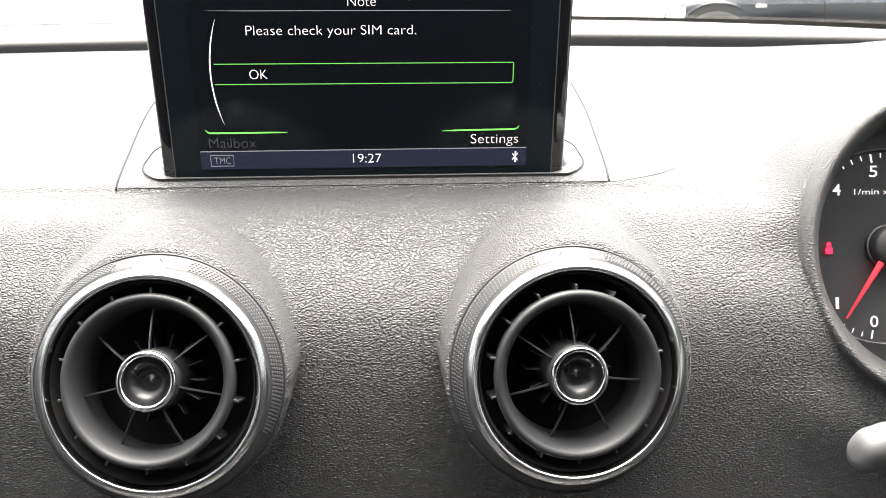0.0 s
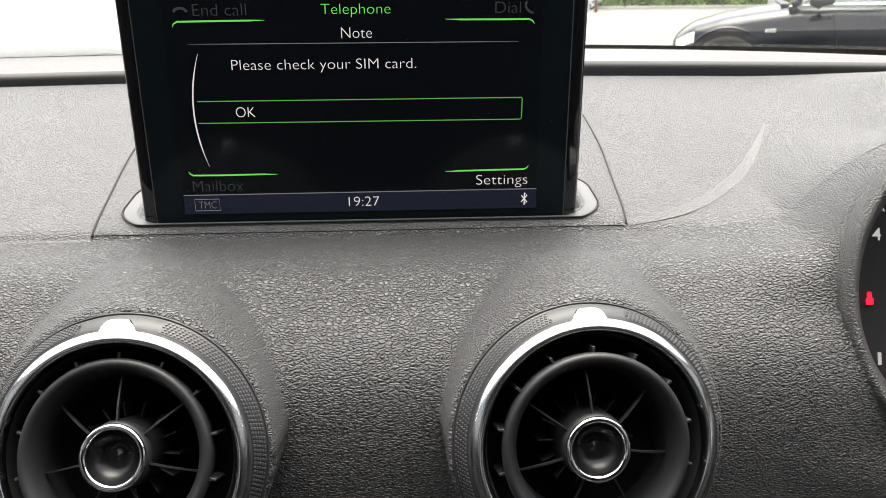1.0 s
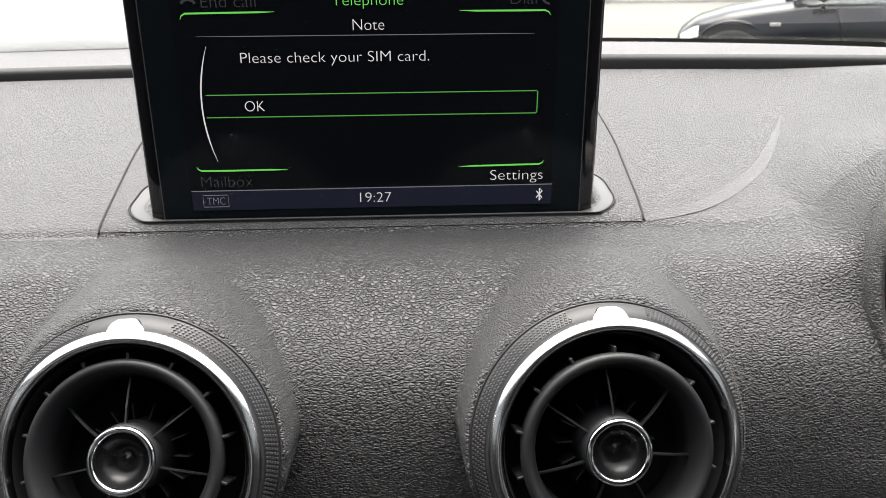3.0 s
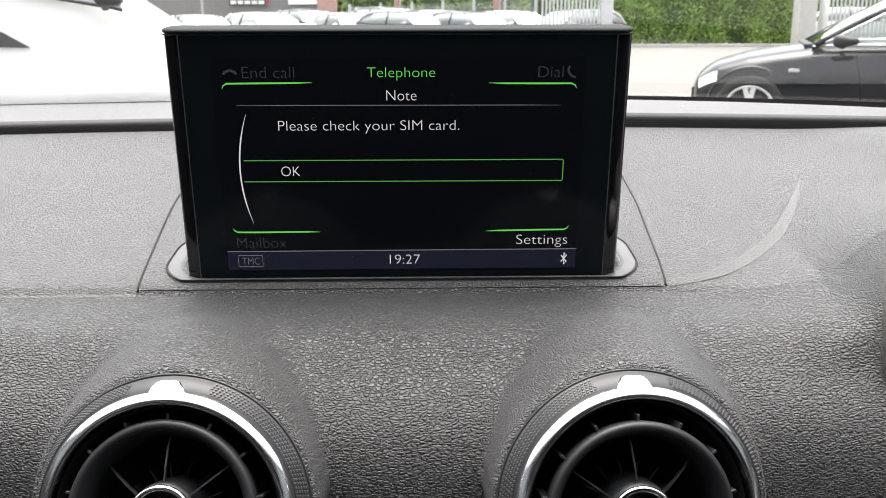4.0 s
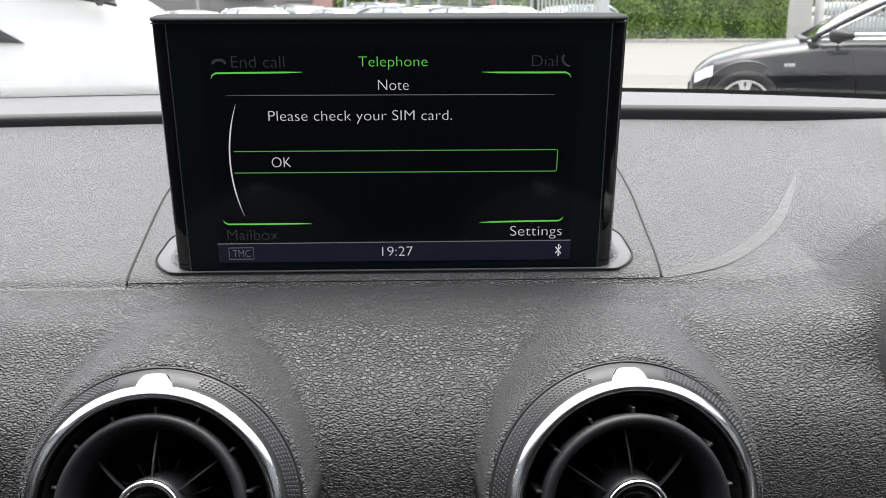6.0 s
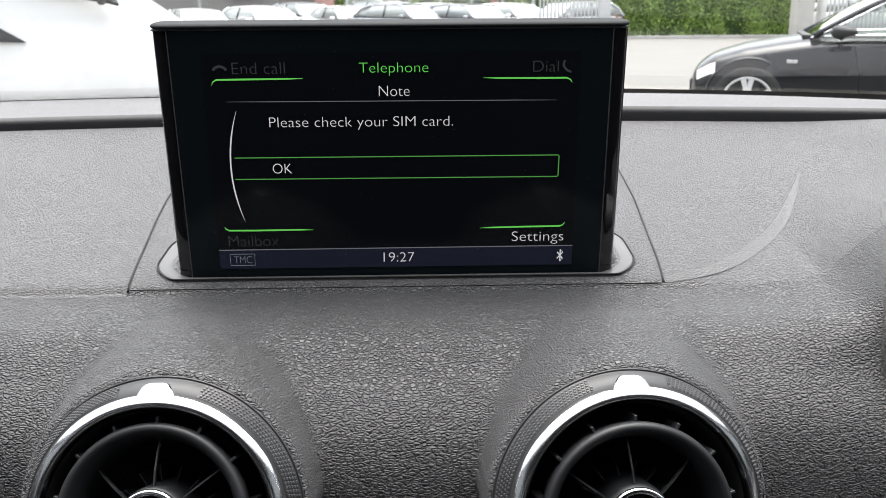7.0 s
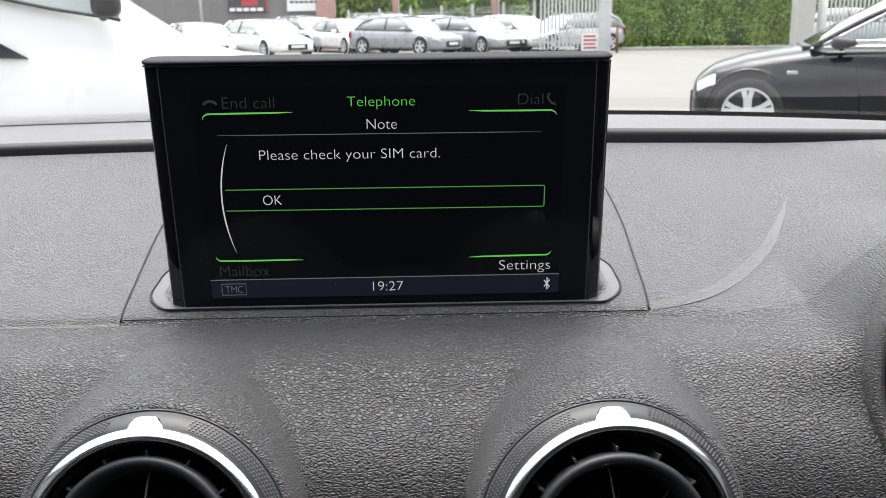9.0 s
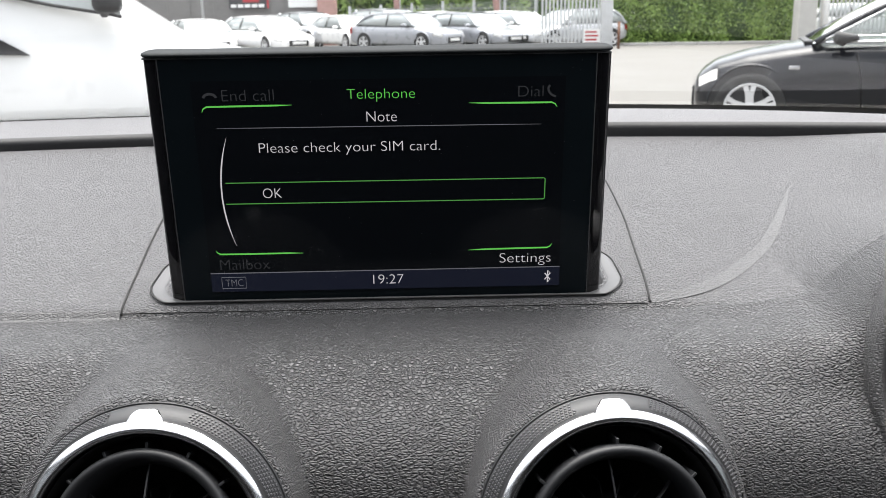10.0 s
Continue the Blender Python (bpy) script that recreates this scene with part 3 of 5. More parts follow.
UI = -0.0007
part("lit_area", ribbon(bmesh.new(), [(-0.076, 0.0475), (0.076, 0.0475)], 0.092, UI + 0.0002), UI_BACK, screen, "faint backlight of the display", smooth=False)
part("status_bar", ribbon(bmesh.new(), [(-0.0760, 0.0058), (0.0762, 0.0058)], 0.0088, UI + 0.0001), UI_BAR, screen, "dark blue status bar", smooth=False)
part("status_line", ribbon(bmesh.new(), [(-0.0760, 0.0101), (0.0762, 0.0103)], 0.0004, UI), UI_MID, screen, smooth=False)
WORDS = [
    ("End call", -0.0638, 0.0853, -0.0427, 0.0899, UI_GREY),
    ("Telephone", -0.0132, 0.0842, 0.0146, 0.0895, UI_GREEN),
    ("Dial", 0.0567, 0.0853, 0.0670, 0.0897, UI_GREY),
    ("Note", -0.0055, 0.0760, 0.0069, 0.0802, UI_WHITE),
    ("Please check your SIM card.", -0.0505, 0.0622, 0.0245, 0.0677, UI_WHITE),
    ("OK", -0.0504, 0.0440, -0.0425, 0.0482, UI_WHITE),
    ("Mailbox", -0.0714, 0.0118, -0.0501, 0.0165, UI_GREY),
    ("Settings", 0.0497, 0.0112, 0.0721, 0.0170, UI_WHITE),
    ("TMC", -0.0698, 0.0040, -0.0622, 0.0072, UI_MID),
    ("19:27", -0.0055, 0.0038, 0.0077, 0.0081, UI_WHITE),
]
for text, x0, z0, x1, z1, mat in WORDS:
    word(text, x0, z0, x1, z1, UI, mat, screen, thick=-0.017)
for pts, ws in (([(-0.0724, 0.0808), (-0.0719, 0.0822), (-0.0704, 0.0831), (-0.06, 0.0832), (-0.042, 0.0833), (-0.0357, 0.0834)], [0.0002, 0.0007, 0.001, 0.0011, 0.001, 0.0002]),
                ([(0.0365, 0.0831), (0.043, 0.0829), (0.06, 0.0828), (0.0705, 0.0828), (0.0720, 0.0821), (0.0728, 0.0808)], [0.0002, 0.001, 0.0011, 0.001, 0.0007, 0.0002]),
                ([(-0.0726, 0.0208), (-0.0721, 0.0198), (-0.0708, 0.0190), (-0.06, 0.0189), (-0.041, 0.0190), (-0.0351, 0.0189)], [0.0002, 0.0007, 0.001, 0.0011, 0.001, 0.0002]),
                ([(0.0362, 0.0188), (0.042, 0.0190), (0.058, 0.0192), (0.0703, 0.0193), (0.0716, 0.0199), (0.0724, 0.0211)], [0.0002, 0.001, 0.0011, 0.001, 0.0007, 0.0002])):
    part("accent_line", ribbon(bmesh.new(), pts, [0.68 * w for w in ws], UI), UI_GREEN, screen, "bright green tab line", smooth=False)
part("rule", ribbon(bmesh.new(), [(-0.0671, 0.0742), (-0.05, 0.0741), (0.05, 0.0739), (0.0665, 0.0738)], [0.0001, 0.0003, 0.0003, 0.0001], UI), UI_MID, screen, smooth=False)
part("choice_box", ribbon(bmesh.new(), [(-0.0658, 0.0508), (0.0682, 0.0507), (0.0687, 0.0503), (0.0686, 0.0418), (0.0681, 0.0414), (-0.0662, 0.0416)], 0.00042, UI), UI_FINE, screen, "green frame round the choice", smooth=False)
arc = [(-0.0676 + 0.0041 * ((k - 20) / 20) ** 2, 0.0466 + 0.0238 * (k - 20) / 20) for k in range(41)]
part("arc_line", ribbon(bmesh.new(), arc, [0.0001 + 0.0005 * min(1, 2.2 * (1 - abs(k - 20) / 20)) for k in range(41)], UI), UI_WHITE, screen, "thin white arc", smooth=False)
part("code_frame", ribbon(bmesh.new(), [(-0.0714, 0.0055), (-0.0714, 0.0082), (-0.0609, 0.0082), (-0.0609, 0.0030), (-0.0714, 0.0030), (-0.0714, 0.0056)], 0.0003, UI), UI_MID, screen, smooth=False)
part("wireless_sign", ribbon(bmesh.new(), [(0.0697, 0.0073), (0.0721, 0.0043), (0.0710, 0.0030), (0.0710, 0.0085), (0.0721, 0.0073), (0.0697, 0.0043)], 0.0005, UI), UI_WHITE, screen, smooth=False)
part("handset_sign", ribbon(bmesh.new(), smooth_line([(-0.0713, 0.0868), (-0.0706, 0.0878), (-0.0687, 0.0884), (-0.0668, 0.0878), (-0.0661, 0.0868)], 14).tolist(), 0.0011, UI), UI_GREY, screen, smooth=False)
part("handset_sign", ribbon(bmesh.new(), smooth_line([(0.0697, 0.0898), (0.0690, 0.0888), (0.0693, 0.0872), (0.0706, 0.0858), (0.0722, 0.0852)], 14).tolist(), 0.0009, UI), UI_GREY, screen, smooth=False)

# specks of dust on the glass
rnd = random.Random(5)
bm = bmesh.new()
for _ in range(70):
    x, z, r = rnd.uniform(-0.086, 0.086), rnd.uniform(0.004, 0.1), rnd.uniform(0.00008, 0.0002)
    vs = [bm.verts.new((x + r * math.cos(a), -0.0009, z + r * rnd.uniform(0.6, 1.2) * math.sin(a))) for a in (0.3, 1.6, 2.9, 4.2, 5.4)]
    bm.faces.new(vs)
part("dust", bm, TRIM, screen, "grey dust specks", smooth=False, kind="stuff")


# ---- air vents ----
def air_vent(m, turn, label, yaw_sign):
    """A round vent: ribbed collar, chrome ring with a tab, barrel, and a ball of vanes turned by a little."""
    v = thing("air_vent", label, "vent", m, "round dashboard vents")
    part("collar", lathe(bmesh.new(), [(0.0400, -0.022), (0.0472, -0.022), (0.0474, -0.0125), (0.04735, -0.0107), (0.0471, -0.0101), (0.0468, -0.0100), (0.0465, -0.0106), (0.0463, -0.0094), (0.0428, -0.0032), (0.0400, -0.0030)], 160), COLLAR, v, "dark grey cone-shaped collar")
    bare = (73, 108.5) if yaw_sign < 0 else (71.5, 106)
    verts, faces = [], []
    for row in range(5):
        f = (row + 0.5) / 5
        r, s0 = 0.0461 + (0.0431 - 0.0461) * f, -0.0090 + (-0.0036 + 0.0090) * f
        for k in range(196):
            a = 2 * math.pi * (k + 0.25 * row) / 196
            if bare[0] < math.degrees(a) < bare[1] or 205 < math.degrees(a) < 335:
                continue
            i = len(verts)
            for h, ha, hq in ((0.00005, 0.0108, 0.82), (0.00056, 0.0066, 0.44)):
                for da, dq in ((-ha, -hq), (ha, -hq), (ha, hq), (-ha, hq)):
                    rr, ss = r - 0.0003 * dq + 0.86 * h, s0 + 0.00054 * dq + 0.5 * h
                    verts.append((rr * math.cos(a + da), -ss, rr * math.sin(a + da)))
            faces += [(i, i + 1, i + 5, i + 4), (i + 1, i + 2, i + 6, i + 5), (i + 2, i + 3, i + 7, i + 6), (i + 3, i, i + 4, i + 7), (i + 4, i + 5, i + 6, i + 7)]
    # Dark band laid under the points, painting the shade in their gaps.
    for start, stop in ((-25, bare[0]), (bare[1], 205)):
        bend = [radians(start + (stop - start) * k / 90) for k in range(91)]
        bed = np.array([[(r * math.cos(a), y, r * math.sin(a)) for a in bend] for r, y in ((0.0464, 0.0090), (0.0431, 0.0033))])
        mesh_part("knurl_bed", grid_mesh("knurl_bed", bed, np.ones((2, 91), bool)), DARK, v, "dark band painted as shade between the raised points", smooth=False)
    mesh_part("knurling", from_arrays("knurling", verts, faces), KNURL, v, "rows of tiny raised points", smooth=False, kind="stuff")
    ring = part("chrome_ring", lathe(bmesh.new(), [(0.0418, -0.0060), (0.0423, -0.0030), (0.0421, -0.0019), (0.0413, -0.0010), (0.0402, -0.0003), (0.0394, 0.0001), (0.0387, -0.0001), (0.0381, -0.0009), (0.0374, -0.0040), (0.0380, -0.0070)], 160, True), CHROME, v, "satin chrome ring")
    bm = bmesh.new()
    rows = []
    for f, lo_x, hi_x, lift in ((-0.35, -0.0076, 0.0068, -0.0008), (-0.12, -0.0073, 0.0064, 0.00002), (0.0, -0.0068, 0.0060, 0.0002), (0.08, -0.0064, 0.0056, 0.0004), (0.22, -0.0060, 0.0051, 0.0007), (0.45, -0.0055, 0.0041, 0.0007),
                                (0.66, -0.0047, 0.0032, 0.0007), (0.76, -0.0038, 0.0024, 0.0007), (0.81, -0.0028, 0.0016, 0.0006), (0.83, -0.0014, 0.0006, 0.0005)):
        r, s = 0.0421 + (0.0456 - 0.0421) * f, -0.0020 + (-0.0074 + 0.0020) * f
        if yaw_sign > 0:
            lo_x, hi_x = -hi_x, -lo_x
        rows.append([((r + lift) * math.sin(q / 0.044), -(s + lift), (r + lift) * math.cos(q / 0.044)) for q in np.linspace(lo_x, hi_x, 11)])
    low = [[(x * 0.97, y + 0.0015, z * 0.97) for x, y, z in row] for row in rows]
    loft(bm, [a + b[::-1] for a, b in zip(rows, low)])
    part("tab", bm, CHROME, ring, "chrome thumb tab")
    part("barrel", lathe(bmesh.new(), [(0.0372, -0.0030), (0.0362, -0.0060), (0.0350, -0.0250), (0.0330, -0.0420), (0.0002, -0.0430)], 96), DARK, v, "black barrel")
    # the turning ball of vanes
    pivot = Matrix.Translation((0, 0.0165, 0)) @ Euler([radians(a) for a in turn]).to_matrix().to_4x4() @ Matrix.Translation((0, -0.020, 0))
    made = [part("deflector_ring", lathe(bmesh.new(), [(0.0311, -0.0060), (0.0315, -0.0022), (0.0308, -0.0006), (0.0294, -0.0003), (0.0282, -0.0012), (0.0258, -0.0075), (0.0250, -0.0200), (0.0262, -0.0210), (0.0285, -0.0200)], 96, True), VANE, v, "charcoal inner ring")]
    hub = part("hub", lathe(bmesh.new(), [(0.0116, -0.0300), (0.0114, -0.0060), (0.0109, -0.0010), (0.0086, -0.0008)], 64), VANE, v, "charcoal hub")
    made.append(part("hub_dish", lathe(bmesh.new(), [(0.0090, -0.0012), (0.0080, -0.0036), (0.0050, -0.0062), (0.0022, -0.0066), (0.0010, -0.0058), (0.0001, -0.0054)], 64), DISH, v, "black dished centre"))
    made.append(hub)
    made.append(part("hub_ring", lathe(bmesh.new(), [(0.0109, -0.0016), (0.0107, 0.0001), (0.0097, 0.0006), (0.0088, 0.0001), (0.0085, -0.0018)], 64, True), BRIGHT, v, "bright chrome hub ring"))
    for k in range(7):
        a = radians((91 if yaw_sign < 0 else 92) + 360 * k / 7)
        bm = bmesh.new()
        loft(bm, [[(r, y0, -w), (r, y0, w), (r, y0 + 0.0017, w * 0.7), (r, y0 + 0.0017, -w * 0.7)] for r, y0, w in ((0.0105, 0.0034, 0.0003), (0.0160, 0.0042, 0.0003), (0.0215, 0.0060, 0.0003), (0.0262, 0.0082, 0.0003))])
        bmesh.ops.rotate(bm, cent=(0, 0, 0), matrix=Matrix.Rotation(-a, 3, "Y"), verts=bm.verts)
        made.append(part("vane", bm, VANE, v, smooth=False))
    for k in range(14):
        a = radians((90 if yaw_sign < 0 else 88) + 360 * k / 14)
        bm = boxes((0.0300, 0.0030, -0.0005, 0.0334, 0.0150, 0.0005), bevel=0.0002, seg=1)
        bmesh.ops.rotate(bm, cent=(0, 0, 0), matrix=Matrix.Rotation(-a, 3, "Y"), verts=bm.verts)
        made.append(part("rib", bm, VANE, v, smooth=False))
    for k in range(14):
        a = radians(100 + 360 * k / 14)
        bm = boxes((0.0100, 0.0160, -0.0003, 0.0168, 0.0300, 0.0003), bevel=0.0002, seg=1)
        bmesh.ops.rotate(bm, cent=(0, 0, 0), matrix=Matrix.Rotation(-a, 3, "Y"), verts=bm.verts)
        made.append(part("rear_vane", bm, VANE, v, smooth=False))
    for o in made:
        o.matrix_local = pivot
    return v


for (vx, yaw), turn, label in zip(VENTS, ((-6.1, 0, -1.2), (0.2, 0, -2.6)), ("round dashboard air vent with chrome ring, vanes turned to the passenger", "round dashboard air vent with chrome ring, vanes turned to the driver")):
    air_vent(CAR @ Matrix.Translation((vx, VENT_Y, VENT_Z)) @ Matrix.Rotation(radians(yaw), 4, "Z") @ Matrix.Rotation(radians(-VENT_TILT), 4, "X"), turn, label, yaw)

# ---- instrument dial ----
dial = thing("rev_counter", "round black rev counter with white figures and a red needle", "gauge", CAR @ Matrix.Translation(DIAL_AT) @ Matrix.Rotation(radians(-DIAL_TILT), 4, "X"))
rings = []
for r, along, cx in ((0.0690, 0.0200, 0.0172), (0.0690, 0.0280, 0.0172), (0.0684, 0.0305, 0.0172), (0.0672, 0.0317, 0.0172), (0.0660, 0.0315, 0.0174), (0.0651, 0.0302, 0.0178),
                     (0.0640, 0.0240, 0.0208), (0.0622, 0.0120, 0.0250), (0.0604, -0.0010, 0.0292)):
    rings.append([(cx + r * math.cos(a), -along, r * math.sin(a)) for a in (2 * math.pi * k / 160 for k in range(160))])
part("bezel", loft(bmesh.new(), rings, True, False), PAD, dial, "grained grey rolled bezel")
bm = lathe(bmesh.new(), [(0.0612, -0.0010), (0.0430, -0.0006), (0.0002, -0.0006)], 96)
bmesh.ops.translate(bm, vec=(0.0292, 0, 0), verts=bm.verts)
part("face", bm, DIAL, dial, "black dial face")
part("rim_line", lathe(bmesh.new(), [(0.0445, 0.0004), (0.0445, 0.0010), (0.0437, 0.0010), (0.0437, 0.0004)], 96, True), TRIM, dial, "thin grey rim")
for k in range(0, 41):
    a = radians(259 - k * 6.4)
    if k % 5 == 0:
        r0, w = 0.0385, 0.00035
    else:
        r0, w = 0.0402, 0.0002
    bm = boxes((r0, -0.0006, -w, 0.0424, -0.0003, w))
    bmesh.ops.rotate(bm, cent=(0, 0, 0), matrix=Matrix.Rotation(-a, 3, "Y"), verts=bm.verts)
    part("tick", bm, MARK, dial, smooth=False)
for k, text in ((0, "0"), (1, "1"), (4, "4"), (5, "5"), (6, "6"), (7, "7")):
    a = radians(259 - k * 32)
    x, z = 0.0345 * math.cos(a), 0.0345 * math.sin(a)
    half = 0.0008 if text == "1" else 0.0019
    word(text, x - half, z - 0.0026, x + half, z + 0.0026, -0.0004, MARK, dial, "figure", 0.01)
word("1/min x 1000", -0.0145, 0.0236, 0.0145, 0.0262, -0.0004, MARK, dial, "legend")
part("needle", loft(bmesh.new(), [[(-0.0215, -0.004, -0.0318), (-0.0208, -0.004, -0.0321), (-0.0211, -0.0046, -0.032)], [(-0.0058, -0.0045, -0.0058), (-0.0030, -0.0045, -0.0072), (-0.0044, -0.006, -0.0066)]]), NEEDLE, dial, "red needle", smooth=False)
part("needle_cap", lathe(bmesh.new(), [(0.0090, 0.0005), (0.0088, 0.006), (0.0075, 0.0075), (0.0002, 0.008)], 48), DARK, dial, "black needle cap")
part("cap_ring", lathe(bmesh.new(), [(0.0098, 0.0003), (0.0098, 0.0015), (0.0088, 0.0015), (0.0088, 0.0003)], 48, True), TRIM, dial)
bm = bmesh.new()
bmesh.ops.create_circle(bm, cap_ends=True, radius=0.0011, segments=16, matrix=Matrix.Translation((-0.0268, -0.0005, 0.0013)) @ Matrix.Rotation(radians(90), 4, "X"))
ribbon(bm, [(-0.0268, 0.0006), (-0.0268, -0.0006), (-0.0268, -0.0030)], [0.0012, 0.0034, 0.0030], -0.0005)
part("belt_lamp", bm, RED, dial, "red warning lamp", smooth=False)

# ---- lever behind the wheel ----
lever = thing("column_lever", "grey rounded end of a steering column lever", "lever", CAR)
rings = []
for x, h, d in ((0.1605, 0.003, 0.003), (0.1612, 0.0068, 0.006), (0.164, 0.0092, 0.0078), (0.172, 0.0104, 0.0085), (0.20, 0.0108, 0.0085), (0.26, 0.0085, 0.0075), (0.32, 0.007, 0.007)):
    rings.append([(x, -0.1765 + d * math.cos(a) + (x - 0.16) * 0.35 - 0.35 * h * math.sin(a), -0.0367 + h * math.sin(a) - (x - 0.16) * 0.1) for a in (2 * math.pi * k / 20 for k in range(20))])
part("grip", loft(bmesh.new(), rings), STALK, lever)
part("column", boxes((0.27, -0.30, -0.14, 0.37, -0.05, -0.045), bevel=0.02, seg=3), CABIN, lever, "black steering column shroud")

# ---- cabin shell ----
screen_pane = thing("windscreen", "clear raked car windscreen with a dotted black lower edge", "window", CAR, kind="structure")
GX = np.linspace(-0.72, 0.72, 49)


def on_glass(x, f, lift=0.0):
    """A place on the bowed windscreen; f runs from its foot to its head."""
    y0, z0, y1, z1 = 0.388 - (0.30 if x > 0 else 0.16) * x * x, -0.005, -0.42 - 0.05 * x * x, 0.415 - 0.05 * x * x
    return (x * (1 - 0.12 * f), y0 + (y1 - y0) * f, z0 + (z1 - z0) * f + 0.012 * math.sin(math.pi * f) + lift)


g = np.array([[on_glass(x, f) for f in np.linspace(-0.02, 1, 20)] for x in GX])
glass = mesh_part("glass", grid_mesh("glass", g, np.ones(g.shape[:2], bool)), GLASS, screen_pane)
glass.data.flip_normals()
glass.visible_shadow = False
FRIT = surface("black_glass_print", (0.07, 0.066, 0.058), 0.35, vary=0.1, grain=300)
solid = lambda x: 0.020 + 0.013 * max(0, min(1, (x + 0.1) / 0.2))
g = np.array([[on_glass(x, f, -0.0015) for f in np.linspace(-0.03, solid(x), 4)] for x in GX])
mesh_part("black_band", grid_mesh("black_band", g, np.ones(g.shape[:2], bool)), FRIT, screen_pane, "black printed band")
verts, faces = [], []
for row in range(15):
    for k in range(640):
        x = -0.70 + 0.8 * (k + 0.5 * (row % 2)) / 640
        c = Vector(on_glass(x, solid(x) + 0.0006 + 0.0017 * row, -0.0015))
        e = (Vector(on_glass(x, solid(x) + 0.02, -0.0015)) - c).normalized()
        r = 0.00062 - 0.000022 * row
        i = len(verts)
        for q in range(6):
            a = math.pi * q / 3
            verts.append(tuple(c + Vector((r * math.cos(a), 0, 0)) + e * (r * math.sin(a))))
        faces.append(tuple(range(i, i + 6)))
mesh_part("printed_dots", from_arrays("printed_dots", verts, faces), FRIT, screen_pane, "rows of black dots", smooth=False, kind="stuff")

shell = thing("cabin_shell", "dark car cabin lining with a black headlining", "cabin", CAR, kind="structure")
part("headlining", boxes((-0.64, -2.1, 0.40, 0.64, -0.42, 0.435), bevel=0.01), HEADLINING, shell, "black cloth headlining", smooth=False)
for sx in (-1, 1):
    part("door_lining", boxes((sx * 0.72 - 0.03, -2.1, -0.75, sx * 0.72 + 0.03, 0.25, 0.05), bevel=0.02), CABIN, shell, smooth=False)
    part("front_pillar", tube(bmesh.new(), [(sx * 0.735, 0.24, -0.02), (sx * 0.70, -0.08, 0.19), (sx * 0.645, -0.45, 0.40)], 0.035, 8), HEADLINING, shell)
    part("middle_pillar", tube(bmesh.new(), [(sx * 0.72, -1.02, -0.05), (sx * 0.64, -1.05, 0.40)], 0.05, 8), HEADLINING, shell)
    part("rear_pillar", tube(bmesh.new(), [(sx * 0.70, -1.9, -0.05), (sx * 0.62, -1.8, 0.40)], 0.09, 8), HEADLINING, shell)
for sx in (-1, 1):
    for nm, mat, y0, y1 in (("side_window", SIDE_GLASS, -0.98, -0.10), ("rear_side_window", REAR_GLASS, -1.85, -1.06)):
        part(nm, loft(bmesh.new(), [[(sx * 0.72, y0, 0.04), (sx * 0.72, y1 + (0.25 if y1 > -0.5 else 0), 0.04)], [(sx * 0.645, y0, 0.41), (sx * 0.645, y1 - (0.33 if y1 > -0.5 else 0), 0.41)]], False), mat, shell, "unseen side window, tinted to hold light back", smooth=False)
part("rear_window", loft(bmesh.new(), [[(-0.66, -2.12, 0.0), (0.66, -2.12, 0.0)], [(-0.6, -1.95, 0.41), (0.6, -1.95, 0.41)]], False), REAR_GLASS, shell, "tinted rear window", smooth=False)
part("floor_pan", boxes((-0.75, -2.15, -0.80, 0.75, 0.4, -0.75)), CABIN, shell, smooth=False)
part("rear_wall", boxes((-0.72, -2.2, -0.76, 0.72, -2.1, 0.02), bevel=0.01), CABIN, shell, smooth=False)
part("firewall", boxes((-0.75, 0.36, -0.76, 0.75, 0.40, -0.03)), CABIN, shell, smooth=False)
for sx in (-1, 1):
    seat = thing("front_seat", "black cloth front car seat with headrest", "seat", CAR @ Matrix.Translation((sx * 0.37, -0.85, -0.75)), "front seats")
    part("cushion", boxes((-0.25, -0.25, 0.0, 0.25, 0.30, 0.36), bevel=0.06, seg=3), SEAT, seat)
    part("backrest", boxes((-0.24, -0.42, 0.30, 0.24, -0.22, 0.92), bevel=0.07, seg=3), SEAT, seat)
    part("headrest", boxes((-0.13, -0.42, 0.93, 0.13, -0.30, 1.10), bevel=0.04, seg=3), SEAT, seat)

# ---- outside: materials ----
ASPHALT = surface("pale_worn_tarmac", (0.135, 0.13, 0.12), 0.85, vary=0.16, grain=40, bump=0.3, depth=0.004, patch=0.4)
KERB = surface("concrete_kerb", (0.42, 0.41, 0.39), 0.85, vary=0.12, grain=30, bump=0.2)
BLACK_PAINT = surface("black_car_paint", (0.006, 0.007, 0.010), 0.2, vary=0.05, grain=3, spec=0.28, coat=0.2)
WHITE_PAINT = surface("white_car_paint", (0.82, 0.82, 0.82), 0.3, vary=0.02, grain=3, coat=0.8)
SILVER_PAINT = surface("silver_car_paint", (0.5, 0.51, 0.53), 0.3, 0.4, vary=0.03, grain=3, coat=0.8)
SLATE_PAINT = surface("slate_grey_car_paint", (0.31, 0.32, 0.345), 0.3, 0.2, vary=0.04, grain=3, coat=0.8)
CLEAR_CARGLASS = pane("clear_car_glass", (0.8, 0.83, 0.82))
# Pale base colour carries the windscreen's haze and glare over distant panes.
CARGLASS = surface("hazed_car_glass", (0.38, 0.41, 0.41), 0.04, vary=0.1, spec=0.8)
TYRE = surface("tyre_rubber", (0.018, 0.018, 0.018), 0.8, vary=0.2, grain=30)
ALLOY = surface("alloy_wheel", (0.62, 0.62, 0.63), 0.35, 0.25, vary=0.04, grain=20)
